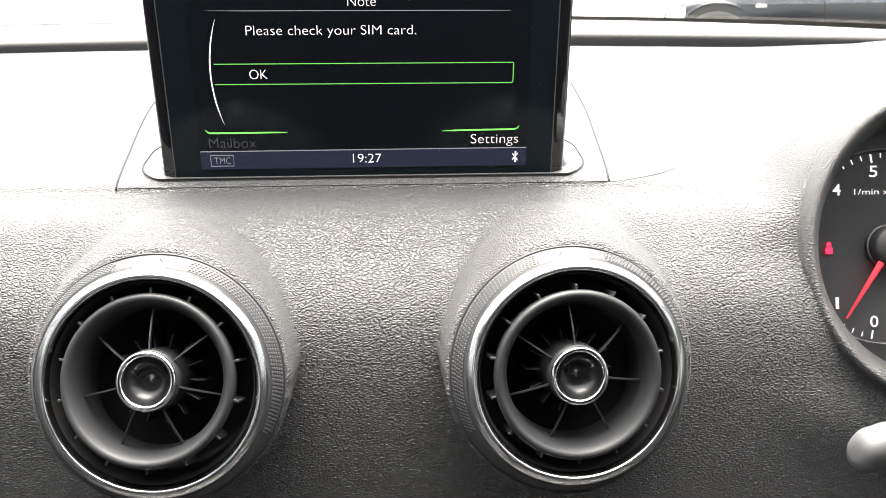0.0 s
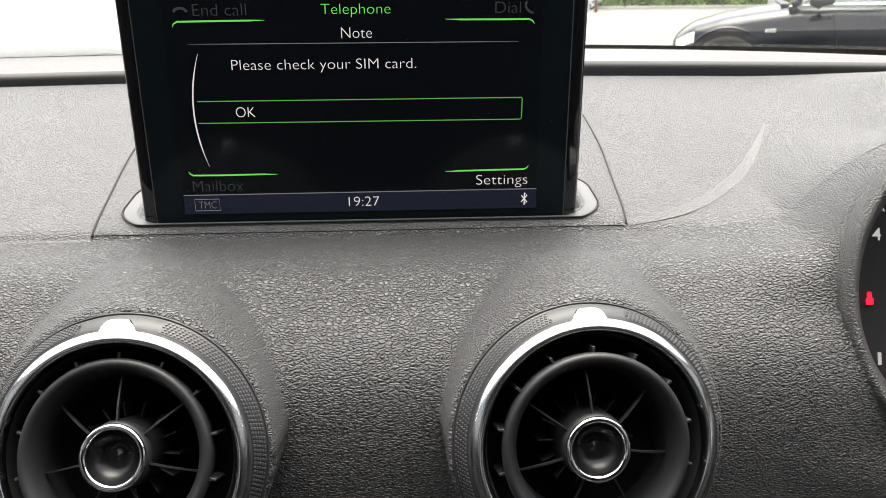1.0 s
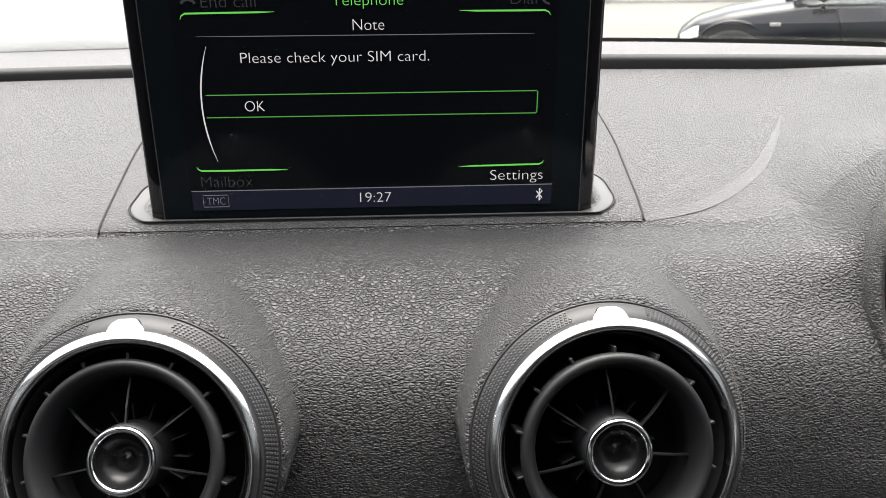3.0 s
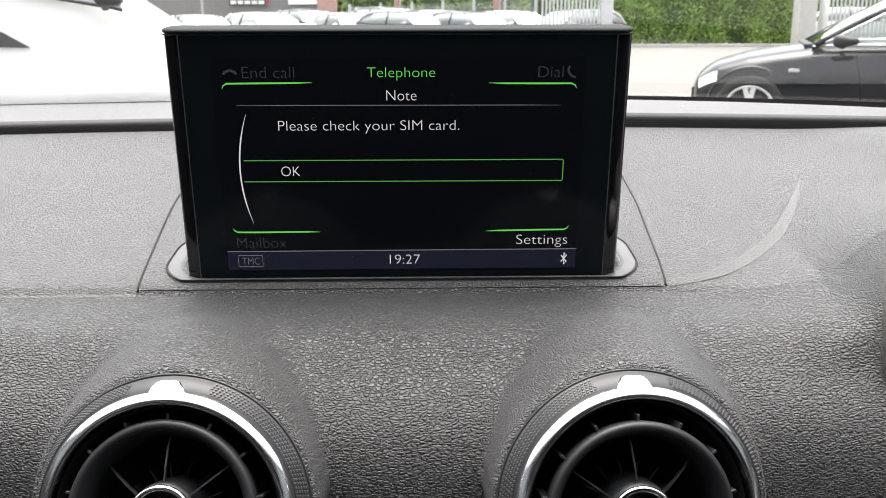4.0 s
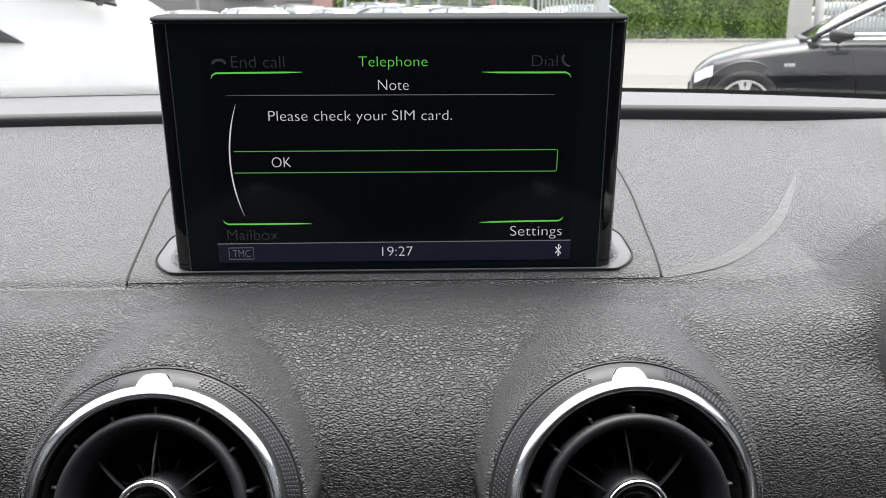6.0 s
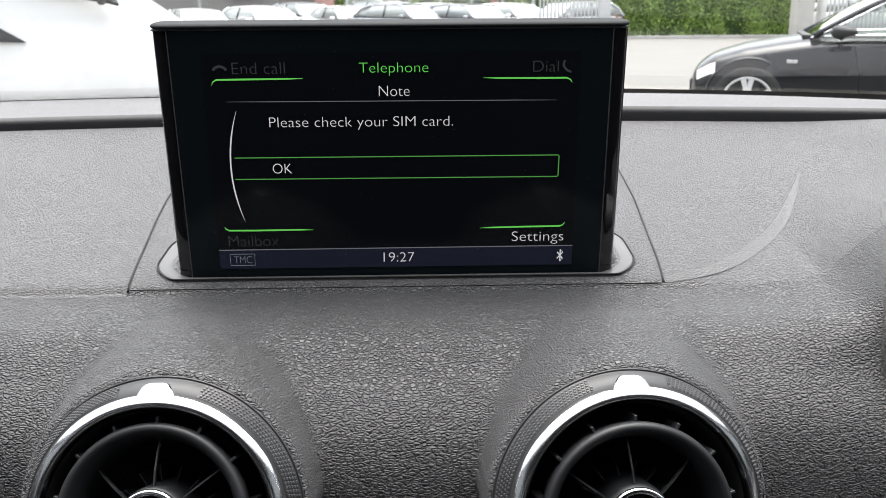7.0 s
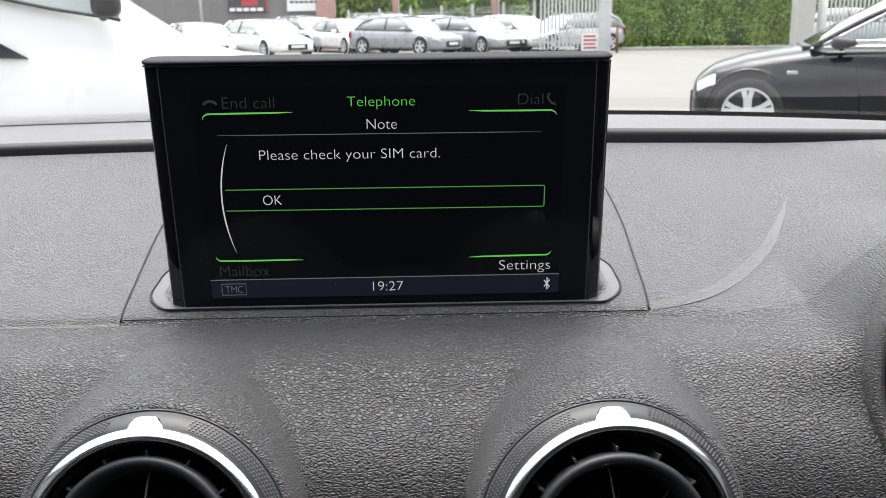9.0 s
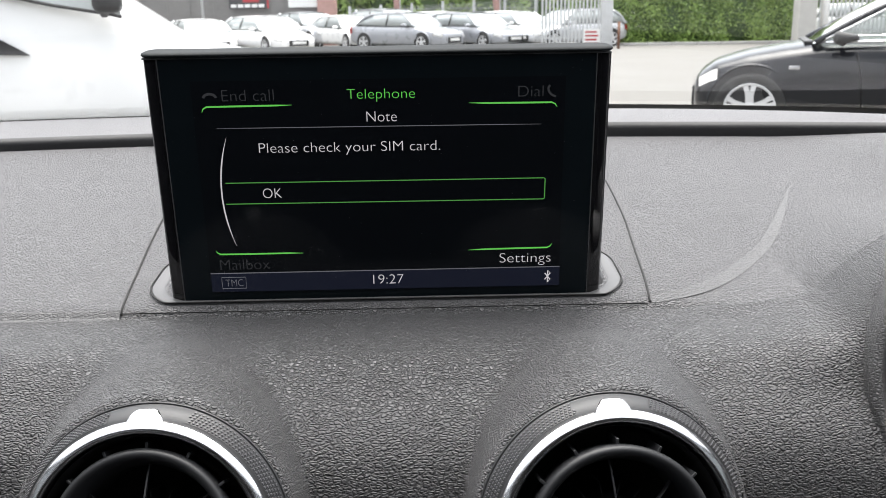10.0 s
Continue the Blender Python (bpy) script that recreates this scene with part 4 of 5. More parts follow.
LAMP_GLASS = surface("headlamp_glass", (0.9, 0.9, 0.9), 0.08, vary=0.1, grain=10, coat=1.0)
LIT_LAMP = glowing("daytime_running_lamp", (1.0, 0.98, 0.95), 0.55)
TAIL_RED = surface("tail_lamp_red", (0.35, 0.02, 0.02), 0.15, vary=0.1)
GALV = surface("galvanised_steel", (0.5, 0.51, 0.52), 0.5, 0.3, vary=0.1, grain=20)
CLAD = surface("grey_wall_cladding", (0.19, 0.185, 0.18), 0.8, vary=0.12, grain=6, bump=0.1, patch=0.6)
PINKISH = surface("faded_red_paint", (0.42, 0.25, 0.22), 0.7, vary=0.15, grain=8)
SIGN_DARK = surface("sign_dark_panel", (0.05, 0.05, 0.055), 0.5, vary=0.1)
SIGN_RED = surface("sign_red_panel", (0.4, 0.03, 0.04), 0.5, vary=0.1)
SIGN_WHITE = surface("sign_white_panel", (0.75, 0.75, 0.74), 0.5, vary=0.04)
RUST = surface("rusty_post", (0.16, 0.08, 0.05), 0.8, vary=0.2, grain=20)


def leafy(name, dark, light):
    m, n, l, p = nodes_of(name)
    geo = n.new("ShaderNodeNewGeometry")
    tc = n.new("ShaderNodeTexCoord")
    noise_tex = n.new("ShaderNodeTexNoise")
    noise_tex.inputs["Scale"].default_value = 0.9
    l.new(tc.outputs["Object"], noise_tex.inputs["Vector"])
    add = n.new("ShaderNodeMath")
    add.operation = "MULTIPLY_ADD"
    add.inputs[1].default_value = 0.55
    l.new(geo.outputs["Random Per Island"], add.inputs[0])
    l.new(noise_tex.outputs["Fac"], add.inputs[2])
    ramp = n.new("ShaderNodeValToRGB")
    ramp.color_ramp.elements[0].position, ramp.color_ramp.elements[1].position = 0.35, 1.0
    ramp.color_ramp.elements[0].color, ramp.color_ramp.elements[1].color = (*dark, 1), (*light, 1)
    l.new(add.outputs[0], ramp.inputs[0])
    l.new(ramp.outputs[0], p.inputs["Base Color"])
    p.inputs["Roughness"].default_value = 0.55
    p.inputs["Transmission Weight"].default_value = 0.0
    return m


LEAF = leafy("hedge_leaves", (0.085, 0.165, 0.03), (0.29, 0.42, 0.10))
# Dark green that paints the shade between the leaves onto the core.
SHADE = surface("hedge_inside_shade", (0.045, 0.085, 0.02), 0.9, vary=0.3, grain=3)

# ---- ground ----
bm = bmesh.new()
bmesh.ops.create_grid(bm, x_segments=60, y_segments=60, size=400)
ground = part("ground", bm, ASPHALT, None, smooth=False)
tagged(ground, "pale worn tarmac of a forecourt", "ground", kind="structure")
kerb = thing("kerb", "pale concrete kerb along the hedge", "kerb", pose(0, 0, 0), kind="structure")
for k in range(16):
    x = 6.6 + 0.92 * k
    part("kerb_stone", boxes((x, 34.55, -0.1, x + 0.905, 34.75, 0.10), bevel=0.02), KERB, kerb, smooth=False)


# ---- vehicles ----
def wheel(parent, x, y, r, width, spokes=5, seg=40):
    """Tyre, rim and twin spokes, turned about the y axis; y is the outer face."""
    sgn = 1 if y > 0 else -1
    m = Matrix.Translation((x, y, r)) @ Matrix.Rotation(0 if sgn < 0 else math.pi, 4, "Z")
    w = part("wheel", lathe(bmesh.new(), [(r * 0.70, 0.0), (r * 0.74, 0.006), (r * 0.9, 0.008), (r * 0.97, -0.01), (r, -0.05), (r, -width + 0.04), (r * 0.95, -width), (r * 0.6, -width)], seg), TYRE, parent, "black tyre")
    part("rim", lathe(bmesh.new(), [(r * 0.715, 0.002), (r * 0.70, 0.008), (r * 0.665, 0.002), (r * 0.64, -0.03), (r * 0.60, -0.10)], seg), ALLOY, w, "silver alloy rim")
    part("wheel_back", lathe(bmesh.new(), [(r * 0.65, -0.09), (0.001, -0.09)], seg), TYRE, w, smooth=False)
    bm = bmesh.new()
    for k in range(spokes):
        a = 2 * math.pi * k / spokes + 0.35
        for off in (-0.17, 0.17):
            c0, c1 = a + off * 0.55, a + off
            pts = []
            for rr, cc, hw, s in ((r * 0.10, c0, 0.10 * r, -0.012), (r * 0.42, (c0 + c1) / 2, 0.062 * r, -0.006), (r * 0.67, c1, 0.075 * r, 0.0)):
                d, t = Vector((math.cos(cc), 0, math.sin(cc))), Vector((-math.sin(cc), 0, math.cos(cc)))
                pts.append([d * rr + t * hw + Vector((0, -s, 0)), d * rr - t * hw + Vector((0, -s, 0)), d * rr - t * hw * 0.8 + Vector((0, -s + 0.03, 0)), d * rr + t * hw * 0.8 + Vector((0, -s + 0.03, 0))])
            loft(bm, pts)
    lathe(bm, [(r * 0.17, -0.02), (r * 0.16, 0.0), (r * 0.05, 0.004), (0.001, 0.004)], 20)
    part("spokes", bm, ALLOY, w, "twin-spoke alloy centre", smooth=False)
    w.matrix_local = m
    return w


SHAPES = {
    # stations: along (0 nose .. 1 tail), half width, underside, top; cabin: foot front, head front, head rear, foot rear, roof rise
    "hatch": dict(body=[(0.0, 0.50, 0.30, 0.52), (0.012, 0.70, 0.22, 0.60), (0.05, 0.84, 0.19, 0.68), (0.12, 0.93, 0.18, 0.75), (0.20, 0.97, 0.18, 0.82), (0.28, 0.99, 0.19, 0.90), (0.34, 1.0, 0.2, 0.94), (0.5, 1.0, 0.2, 0.95), (0.7, 1.0, 0.2, 0.96),
                       (0.86, 0.98, 0.2, 0.97), (0.95, 0.93, 0.24, 0.95), (0.985, 0.84, 0.3, 0.88), (1.0, 0.72, 0.36, 0.7)], cabin=(0.27, 0.44, 0.84, 0.975)),
    "coupe": dict(body=[(0.0, 0.52, 0.30, 0.54), (0.010, 0.70, 0.20, 0.64), (0.045, 0.85, 0.18, 0.745), (0.11, 0.94, 0.17, 0.83), (0.18, 0.975, 0.17, 0.885), (0.25, 0.99, 0.18, 0.93), (0.31, 1.0, 0.19, 0.945), (0.5, 1.0, 0.2, 0.95), (0.7, 1.0, 0.2, 0.97),
                       (0.84, 0.99, 0.2, 1.0), (0.95, 0.93, 0.25, 1.0), (0.985, 0.85, 0.3, 0.93), (1.0, 0.72, 0.36, 0.7)], cabin=(0.235, 0.455, 0.74, 0.91)),
    "saloon": dict(body=[(0.0, 0.52, 0.30, 0.56), (0.010, 0.70, 0.20, 0.66), (0.045, 0.85, 0.18, 0.745), (0.11, 0.94, 0.17, 0.82), (0.19, 0.975, 0.17, 0.875), (0.26, 0.99, 0.18, 0.92), (0.31, 1.0, 0.19, 0.945), (0.5, 1.0, 0.2, 0.95), (0.7, 1.0, 0.2, 0.97),
                        (0.84, 0.99, 0.2, 1.0), (0.95, 0.93, 0.25, 1.0), (0.985, 0.85, 0.3, 0.93), (1.0, 0.72, 0.36, 0.7)], cabin=(0.272, 0.42, 0.74, 0.91)),
}


def car(shape, length, half, height, paint, label, m, group="", trim=None, detail=1):
    """A passenger car, nose towards +x, standing on z = 0, with its middle at the origin."""
    sp = SHAPES[shape]
    c = thing("car", label, "car", m, group)
    X = lambda f: length * (0.5 - f)
    zs = height / 1.45
    st = np.array(sp["body"])
    if detail > 1:
        f = np.unique(np.r_[st[:, 0], np.linspace(0.03, 0.97, 40)])
        st = np.stack([f] + [np.interp(f, st[:, 0], st[:, k]) for k in (1, 2, 3)], 1)
    top_at = lambda f: float(np.interp(f, st[:, 0], st[:, 3])) * zs
    half_at = lambda f: float(np.interp(f, st[:, 0], st[:, 1])) * half
    rings = []
    for f, w, zb, zt in st:
        w, zb, zt = w * half, zb * zs, zt * zs
        mid = zb + (zt - zb) * 0.55
        sec = [(0.0, zt), (0.45 * w, zt - 0.005), (0.78 * w, zt - 0.022), (0.90 * w, zt - 0.055), (0.955 * w, zt - 0.11), (0.985 * w, zt - 0.17), (w, mid), (0.992 * w, zb + (zt - zb) * 0.28), (0.965 * w, zb + 0.05), (0.88 * w, zb), (0.0, zb)]
        rings.append([(X(f), y, z) for y, z in sec] + [(X(f), -y, z) for y, z in sec[-2:0:-1]])
    body = part("body", loft(bmesh.new(), rings), paint, c)
    sub = body.modifiers.new("soft", "SUBSURF")
    sub.levels = sub.render_levels = 1
    f0, f1, f2, f3 = sp["cabin"]
    roof, bw, rw = height, 0.93 * half, 0.70 * half
    g = []
    for f in (f0, f0 + (f1 - f0) * 0.35, f0 + (f1 - f0) * 0.7, f1, (2 * f1 + f2) / 3, (f1 + 2 * f2) / 3, f2, f2 + (f3 - f2) * 0.5, f3):
        base = top_at(f) - 0.02
        h = min(1, max(0.02, (f - f0) / (f1 - f0))) if f < f1 else (1 if f <= f2 else max(0.02, 1 - (f - f2) / (f3 - f2)))
        h = 1 - (1 - h) ** 1.35
        zr = base + (roof - 0.012 - base) * h - (0.03 if f in (f1, f2) else 0)
        ww, ws = rw + (bw - rw) * (1 - h) ** 0.9, min(bw, half_at(f) * 0.93)
        sec = [(0.0, zr), (0.6 * ww, zr - 0.01), (0.9 * ww, zr - 0.03), (ww, zr - 0.06 * h - 0.005), (ws, base)]
        g.append([(X(f), y, z) for y, z in sec] + [(X(f), -y, z) for y, z in sec[-1:0:-1]])
    part("windows", loft(bmesh.new(), g), CARGLASS if detail < 2 else CLEAR_CARGLASS, c, "window glass all round")
    rr = []
    for f, d in ((f1 - 0.015, 0.035), (f1 + 0.03, 0.005), ((f1 + f2) / 2, -0.012), (f2 - 0.04, 0.002), (f2 + 0.015, 0.04)):
        z = roof - d
        sec = [(0.0, z), (0.6 * rw, z - 0.012), (0.93 * rw, z - 0.035), (rw + 0.012, z - 0.075)]
        up = [(X(f), y, zz) for y, zz in sec] + [(X(f), -y, zz) for y, zz in sec[:0:-1]]
        rr.append([(X(f), -y, zz) for y, zz in sec[:0:-1]] + [(X(f), y, zz) for y, zz in sec])
    bm = bmesh.new()
    loft(bm, rr, False, False)
    bmesh.ops.solidify(bm, geom=bm.faces[:], thickness=0.02)
    part("roof", bm, paint, c)
    for sy in (-1, 1):
        a_foot, a_head = (X(f0 + 0.005), sy * bw * 0.985, top_at(f0) - 0.01), (X(f1 - 0.005), sy * (rw + 0.004), roof - 0.085)
        mid = ((a_foot[0] + a_head[0]) / 2, (a_foot[1] + a_head[1]) / 2 + sy * 0.018, (a_foot[2] + a_head[2]) / 2 + 0.035)
        part("front_pillar", tube(bmesh.new(), smooth_line([a_foot, mid, a_head], 10), 0.028, 8), paint, c)
        bf = f1 + (f2 - f1) * 0.45
        part("door_pillar", tube(bmesh.new(), [(X(bf), sy * (bw + 0.004), top_at(bf) - 0.02), (X(bf + 0.01), sy * (rw + 0.008), roof - 0.08)], 0.03, 6), DARK, c)
        part("rear_pillar", tube(bmesh.new(), smooth_line([(X(f3 - 0.02), sy * bw * 0.95, top_at(f3) - 0.03), (X((f2 + f3) / 2), sy * (bw + rw) / 2, (roof + top_at(f3)) / 2), (X(f2), sy * (rw + 0.004), roof - 0.08)], 8), 0.05, 8), paint, c)
        if trim:
            line = [(X(f3 - 0.04), sy * (bw + 0.012), top_at(0.8) - 0.022), (X(0.6), sy * (bw + 0.014), top_at(0.6) - 0.02), (X(0.42), sy * (bw + 0.014), top_at(0.42) - 0.02), (X(f0 + 0.025), sy * (bw + 0.010), top_at(f0 + 0.03) - 0.018)]
            part("chrome_strip", tube(bmesh.new(), line, 0.013, 6), trim, c, "chrome strip along the windows")
            up = [(a_foot[0] - 0.08, a_foot[1] * 1.012, a_foot[2] + 0.03), (mid[0] - 0.05, mid[1] * 1.014, mid[2] - 0.005), (a_head[0], a_head[1] * 1.02, a_head[2] + 0.005), (X((f1 + f2) / 2), sy * (rw + 0.028), roof - 0.075), (X(f2), sy * (rw + 0.022), roof - 0.09)]
            part("chrome_strip", tube(bmesh.new(), smooth_line(up, 16), 0.010, 6), trim, c, "chrome strip along the roof")
        # door mirror
        near = 0.059 if detail > 1 else 0.075
        bm = boxes((-0.10, -0.09, -0.055, 0.10, 0.09, 0.055), bevel=0.045, seg=3)
        bmesh.ops.scale(bm, vec=(1, 1, 0.6), verts=[q for q in bm.verts if q.co.x < -0.02])
        bmesh.ops.translate(bm, vec=(X(f0 + near), sy * (bw + 0.15), top_at(f0) + 0.035), verts=bm.verts)
        mirror = part("door_mirror", bm, paint if detail < 2 else DARK, c)
        part("mirror_arm", tube(bmesh.new(), [(X(f0 + near - 0.003), sy * (bw + 0.0), top_at(f0) - 0.02), (X(f0 + near - 0.001), sy * (bw + 0.12), top_at(f0) + 0.0)], 0.022, 6), DARK, mirror)
        # headlamp and tail lamp, lying on the corner
        def corner(fa, fb, lo, hi):
            bmc = bmesh.new()
            rows = []
            for f in np.linspace(fa, fb, 7):
                w = half_at(f)
                zt = top_at(f)
                rows.append([(X(f) + (0.012 if fa < 0.5 else -0.012), sy * (w * q + 0.012), zt * (lo + (hi - lo) * h)) for q, h in ((0.985, 0.0), (1.0, 0.35), (0.985, 0.75), (0.95, 1.0))])
            loft(bmc, rows, False, False)
            bmesh.ops.solidify(bmc, geom=bmc.faces[:], thickness=0.012)
            return bmc
        part("headlamp", corner(0.012, 0.085, 0.72, 0.93) if detail < 2 else corner(0.018, 0.056, 0.76, 0.89), LAMP_GLASS if detail < 2 else LIT_LAMP, c, "clear headlamp" if detail < 2 else "lit white daytime headlamp")
        part("tail_lamp", corner(0.94, 0.992, 0.66, 0.9), TAIL_RED, c, "red tail lamp")
        for f in ((0.122, 0.74) if detail > 1 else (0.185, 0.80)):
            r = 0.315 * zs if detail < 2 else 0.318
            y = half_at(f)
            # the dark arch behind the wheel and its painted lip
            arch = part("wheel_arch", lathe(bmesh.new(), [(r * 1.16, 0.0), (r * 1.14, 0.004), (0.002, 0.004)], 40), DARK, c, "dark wheel arch", smooth=False)
            arch.matrix_local = Matrix.Translation((X(f), sy * (y * 0.998 + 0.004), r * 1.04)) @ Matrix.Rotation(0 if sy < 0 else math.pi, 4, "Z")
            part("arch_lip", lathe(bmesh.new(), [(r * 1.14, 0.0), (r * 1.15, 0.014), (r * 1.18, 0.014), (r * 1.21, 0.004), (r * 1.21, -0.02)], 48), paint, arch)
            wheel(c, X(f), sy * (y + 0.036), r, 0.2, seg=40 if detail > 1 else 24)
    part("bumper_grille", boxes((X(0.0) - 0.05, -0.42 * half, 0.28 * zs, X(0.0) + 0.012, 0.42 * half, 0.50 * zs), bevel=0.02), DARK, c, "dark grille", smooth=False)
    part("number_plate", boxes((X(0.0) + 0.006, -0.26, 0.36 * zs, X(0.0) + 0.02, 0.26, 0.46 * zs)), SIGN_WHITE, c, "plain pale plate", smooth=False)
    if detail > 1:
        for sy in (-1, 1):
            y = half_at(0.204)
            part("side_badge", boxes((X(0.204) - 0.045, min(sy * y * 0.985, sy * (y * 0.995 + 0.012)), 0.68 * zs, X(0.204) + 0.045, max(sy * y * 0.99, sy * (y * 0.995 + 0.012)), 0.71 * zs), bevel=0.004), CHROME, c, "small chrome badge", smooth=False)
            part("door_seam", tube(bmesh.new(), [(X(0.335), sy * (half * 1.0), 0.32 * zs), (X(0.33), sy * (half * 1.003), 0.6 * zs), (X(0.318), sy * (half * 0.985), 0.84 * zs)], 0.005, 4), SEAM, c)
        part("wiper_cowl", boxes((X(f0) - 0.02, -0.72 * half, top_at(f0) - 0.03, X(f0) + 0.06, 0.72 * half, top_at(f0) + 0.004), bevel=0.01), DARK, c, smooth=False)
    return c


# the black car across the forecourt, set out from its near front wheel
BL = 4.3
yaw = radians(180 - 20)
fw = Vector((BL * (0.5 - 0.122), 0.91, 0))
rot = Matrix.Rotation(yaw, 4, "Z")
at = Vector((2.935, 8.17, 0)) - (rot @ fw)
car("coupe", BL, 0.91, 1.42, BLACK_PAINT, "glossy black car with chrome window strips and silver alloy wheels", Matrix.Translation(at) @ rot, trim=BRIGHT, detail=2)

# parked rows behind
ROW = [("hatch", -7.9, 34.0, -62, WHITE_PAINT, 1.2), ("hatch", -5.4, 33.2, -52, WHITE_PAINT, 1.28), ("hatch", -2.7, 36.2, -60, WHITE_PAINT, 1.27), ("saloon", -0.5, 33.6, -38, SLATE_PAINT, 1.33),
       ("hatch", 2.0, 34.6, -50, SLATE_PAINT, 1.3), ("hatch", 1.0, 37.6, -40, WHITE_PAINT, 1.36), ("hatch", 3.8, 36.8, -52, WHITE_PAINT, 1.34), ("hatch", 5.5, 34.3, -152, SILVER_PAINT, 1.36),
       ("saloon", -4.6, 38.4, -50, SILVER_PAINT, 1.42), ("hatch", 18.2, 38.2, -20, WHITE_PAINT, 1.45), ("hatch", -1.2, 38.6, -48, SILVER_PAINT, 1.5)]
NAMES = {WHITE_PAINT.name: "white", SILVER_PAINT.name: "silver", SLATE_PAINT.name: "slate grey"}
for shape, x, y, turn, paint, h in ROW:
    car(shape, 4.25, 0.89, h, paint, f"{NAMES[paint.name]} {'saloon' if shape == 'saloon' else 'hatchback'} car parked in the yard", pose(x, y, 0, 0, 0, turn), "cars parked in the yard")


# ---- white van ----
def van(m):
    v = thing("van", "large white van parked side-on close in front", "van", m)
    # side outline from the nose backwards, as (x, height), x to the right
    line = smooth_line([(0.62, 0.45), (0.64, 0.62), (0.55, 0.78), (0.25, 0.84), (-0.25, 0.89), (-0.72, 0.945), (-1.06, 1.025), (-1.17, 1.07), (-1.285, 1.125), (-1.34, 1.165), (-1.485, 1.265), (-1.55, 1.31), (-1.75, 1.48), (-2.1, 1.85), (-2.4, 2.15), (-2.7, 2.35), (-4.6, 2.4), (-4.75, 2.3)], 44)
    rings = []
    for x, z in line:
        w = 0.95 if z > 1.0 else 0.95 - 0.12 * max(0, (x + 0.3) / 0.95) ** 2
        tw = w * (0.96 if z < 1.15 else max(0.80, 0.96 - 0.14 * (z - 1.15)))
        rings.append([(x, -tw * 0.6, z), (x, -tw * 0.92, z - 0.012), (x, -tw, z - 0.05), (x, -w, min(z - 0.07, 1.0)), (x, -w * 1.005, min(z - 0.09, 0.7)), (x, -w, 0.33), (x, -w * 0.9, 0.26),
                      (x, w * 0.9, 0.26), (x, w, 0.33), (x, w * 1.005, min(z - 0.09, 0.7)), (x, w, min(z - 0.07, 1.0)), (x, tw, z - 0.05), (x, tw * 0.92, z - 0.012), (x, tw * 0.6, z)])
    part("body", loft(bmesh.new(), rings), WHITE_PAINT, v, "white painted body")
    # cab side window, standing just proud of the skin
    lo = [(-1.535, 1.185), (-1.587, 1.199), (-1.865, 1.247), (-2.135, 1.309), (-2.57, 1.329)]
    up = [(-1.549, 1.234), (-1.62, 1.30), (-1.938, 1.60), (-2.135, 1.78), (-2.57, 1.84)]
    bm = bmesh.new()
    yy = lambda z: -0.967 if z < 1.25 else -0.967 + 0.13 * (z - 1.2)
    loft(bm, [[(a[0], yy(a[1]), a[1]), (b[0], yy(b[1]), b[1]), (b[0], yy(b[1]) + 0.03, b[1]), (a[0], yy(a[1]) + 0.03, a[1])] for a, b in zip(lo, up)])
    part("cab_window", bm, CARGLASS, v, "dark cab side window", smooth=False)
    part("window_seal", tube(bmesh.new(), [(a[0], yy(a[1]) - 0.002, a[1] - 0.004) for a in lo], 0.009, 5), DARK, v, "black window seal")
    bm = bmesh.new()
    loft(bm, [[(-1.997, -0.965, 0.997), (-1.997, -0.965, 1.001), (-1.997, -0.95, 0.999)], [(-2.109, -0.985, 1.003), (-2.109, -0.985, 1.073), (-2.109, -0.94, 1.04)], [(-2.399, -1.0, 1.008), (-2.399, -1.0, 1.198), (-2.399, -0.94, 1.1)]])
    part("side_moulding", bm, VANE, v, "tapered grey side moulding", smooth=False)
    mirror = part("door_mirror", boxes((-1.66, -1.17, 1.20, -1.52, -0.99, 1.40), bevel=0.04, seg=3), DARK, v, "black door mirror")
    part("mirror_arm", tube(bmesh.new(), [(-1.62, -0.96, 1.20), (-1.60, -1.05, 1.24)], 0.025, 6), DARK, mirror)
    for x in (-0.45, -3.7):
        for y in (-0.955, 0.955):
            wheel(v, x, y, 0.33, 0.2)
    return v


van(pose(-0.2684, 6.2363, 0, 0, 0, 14))


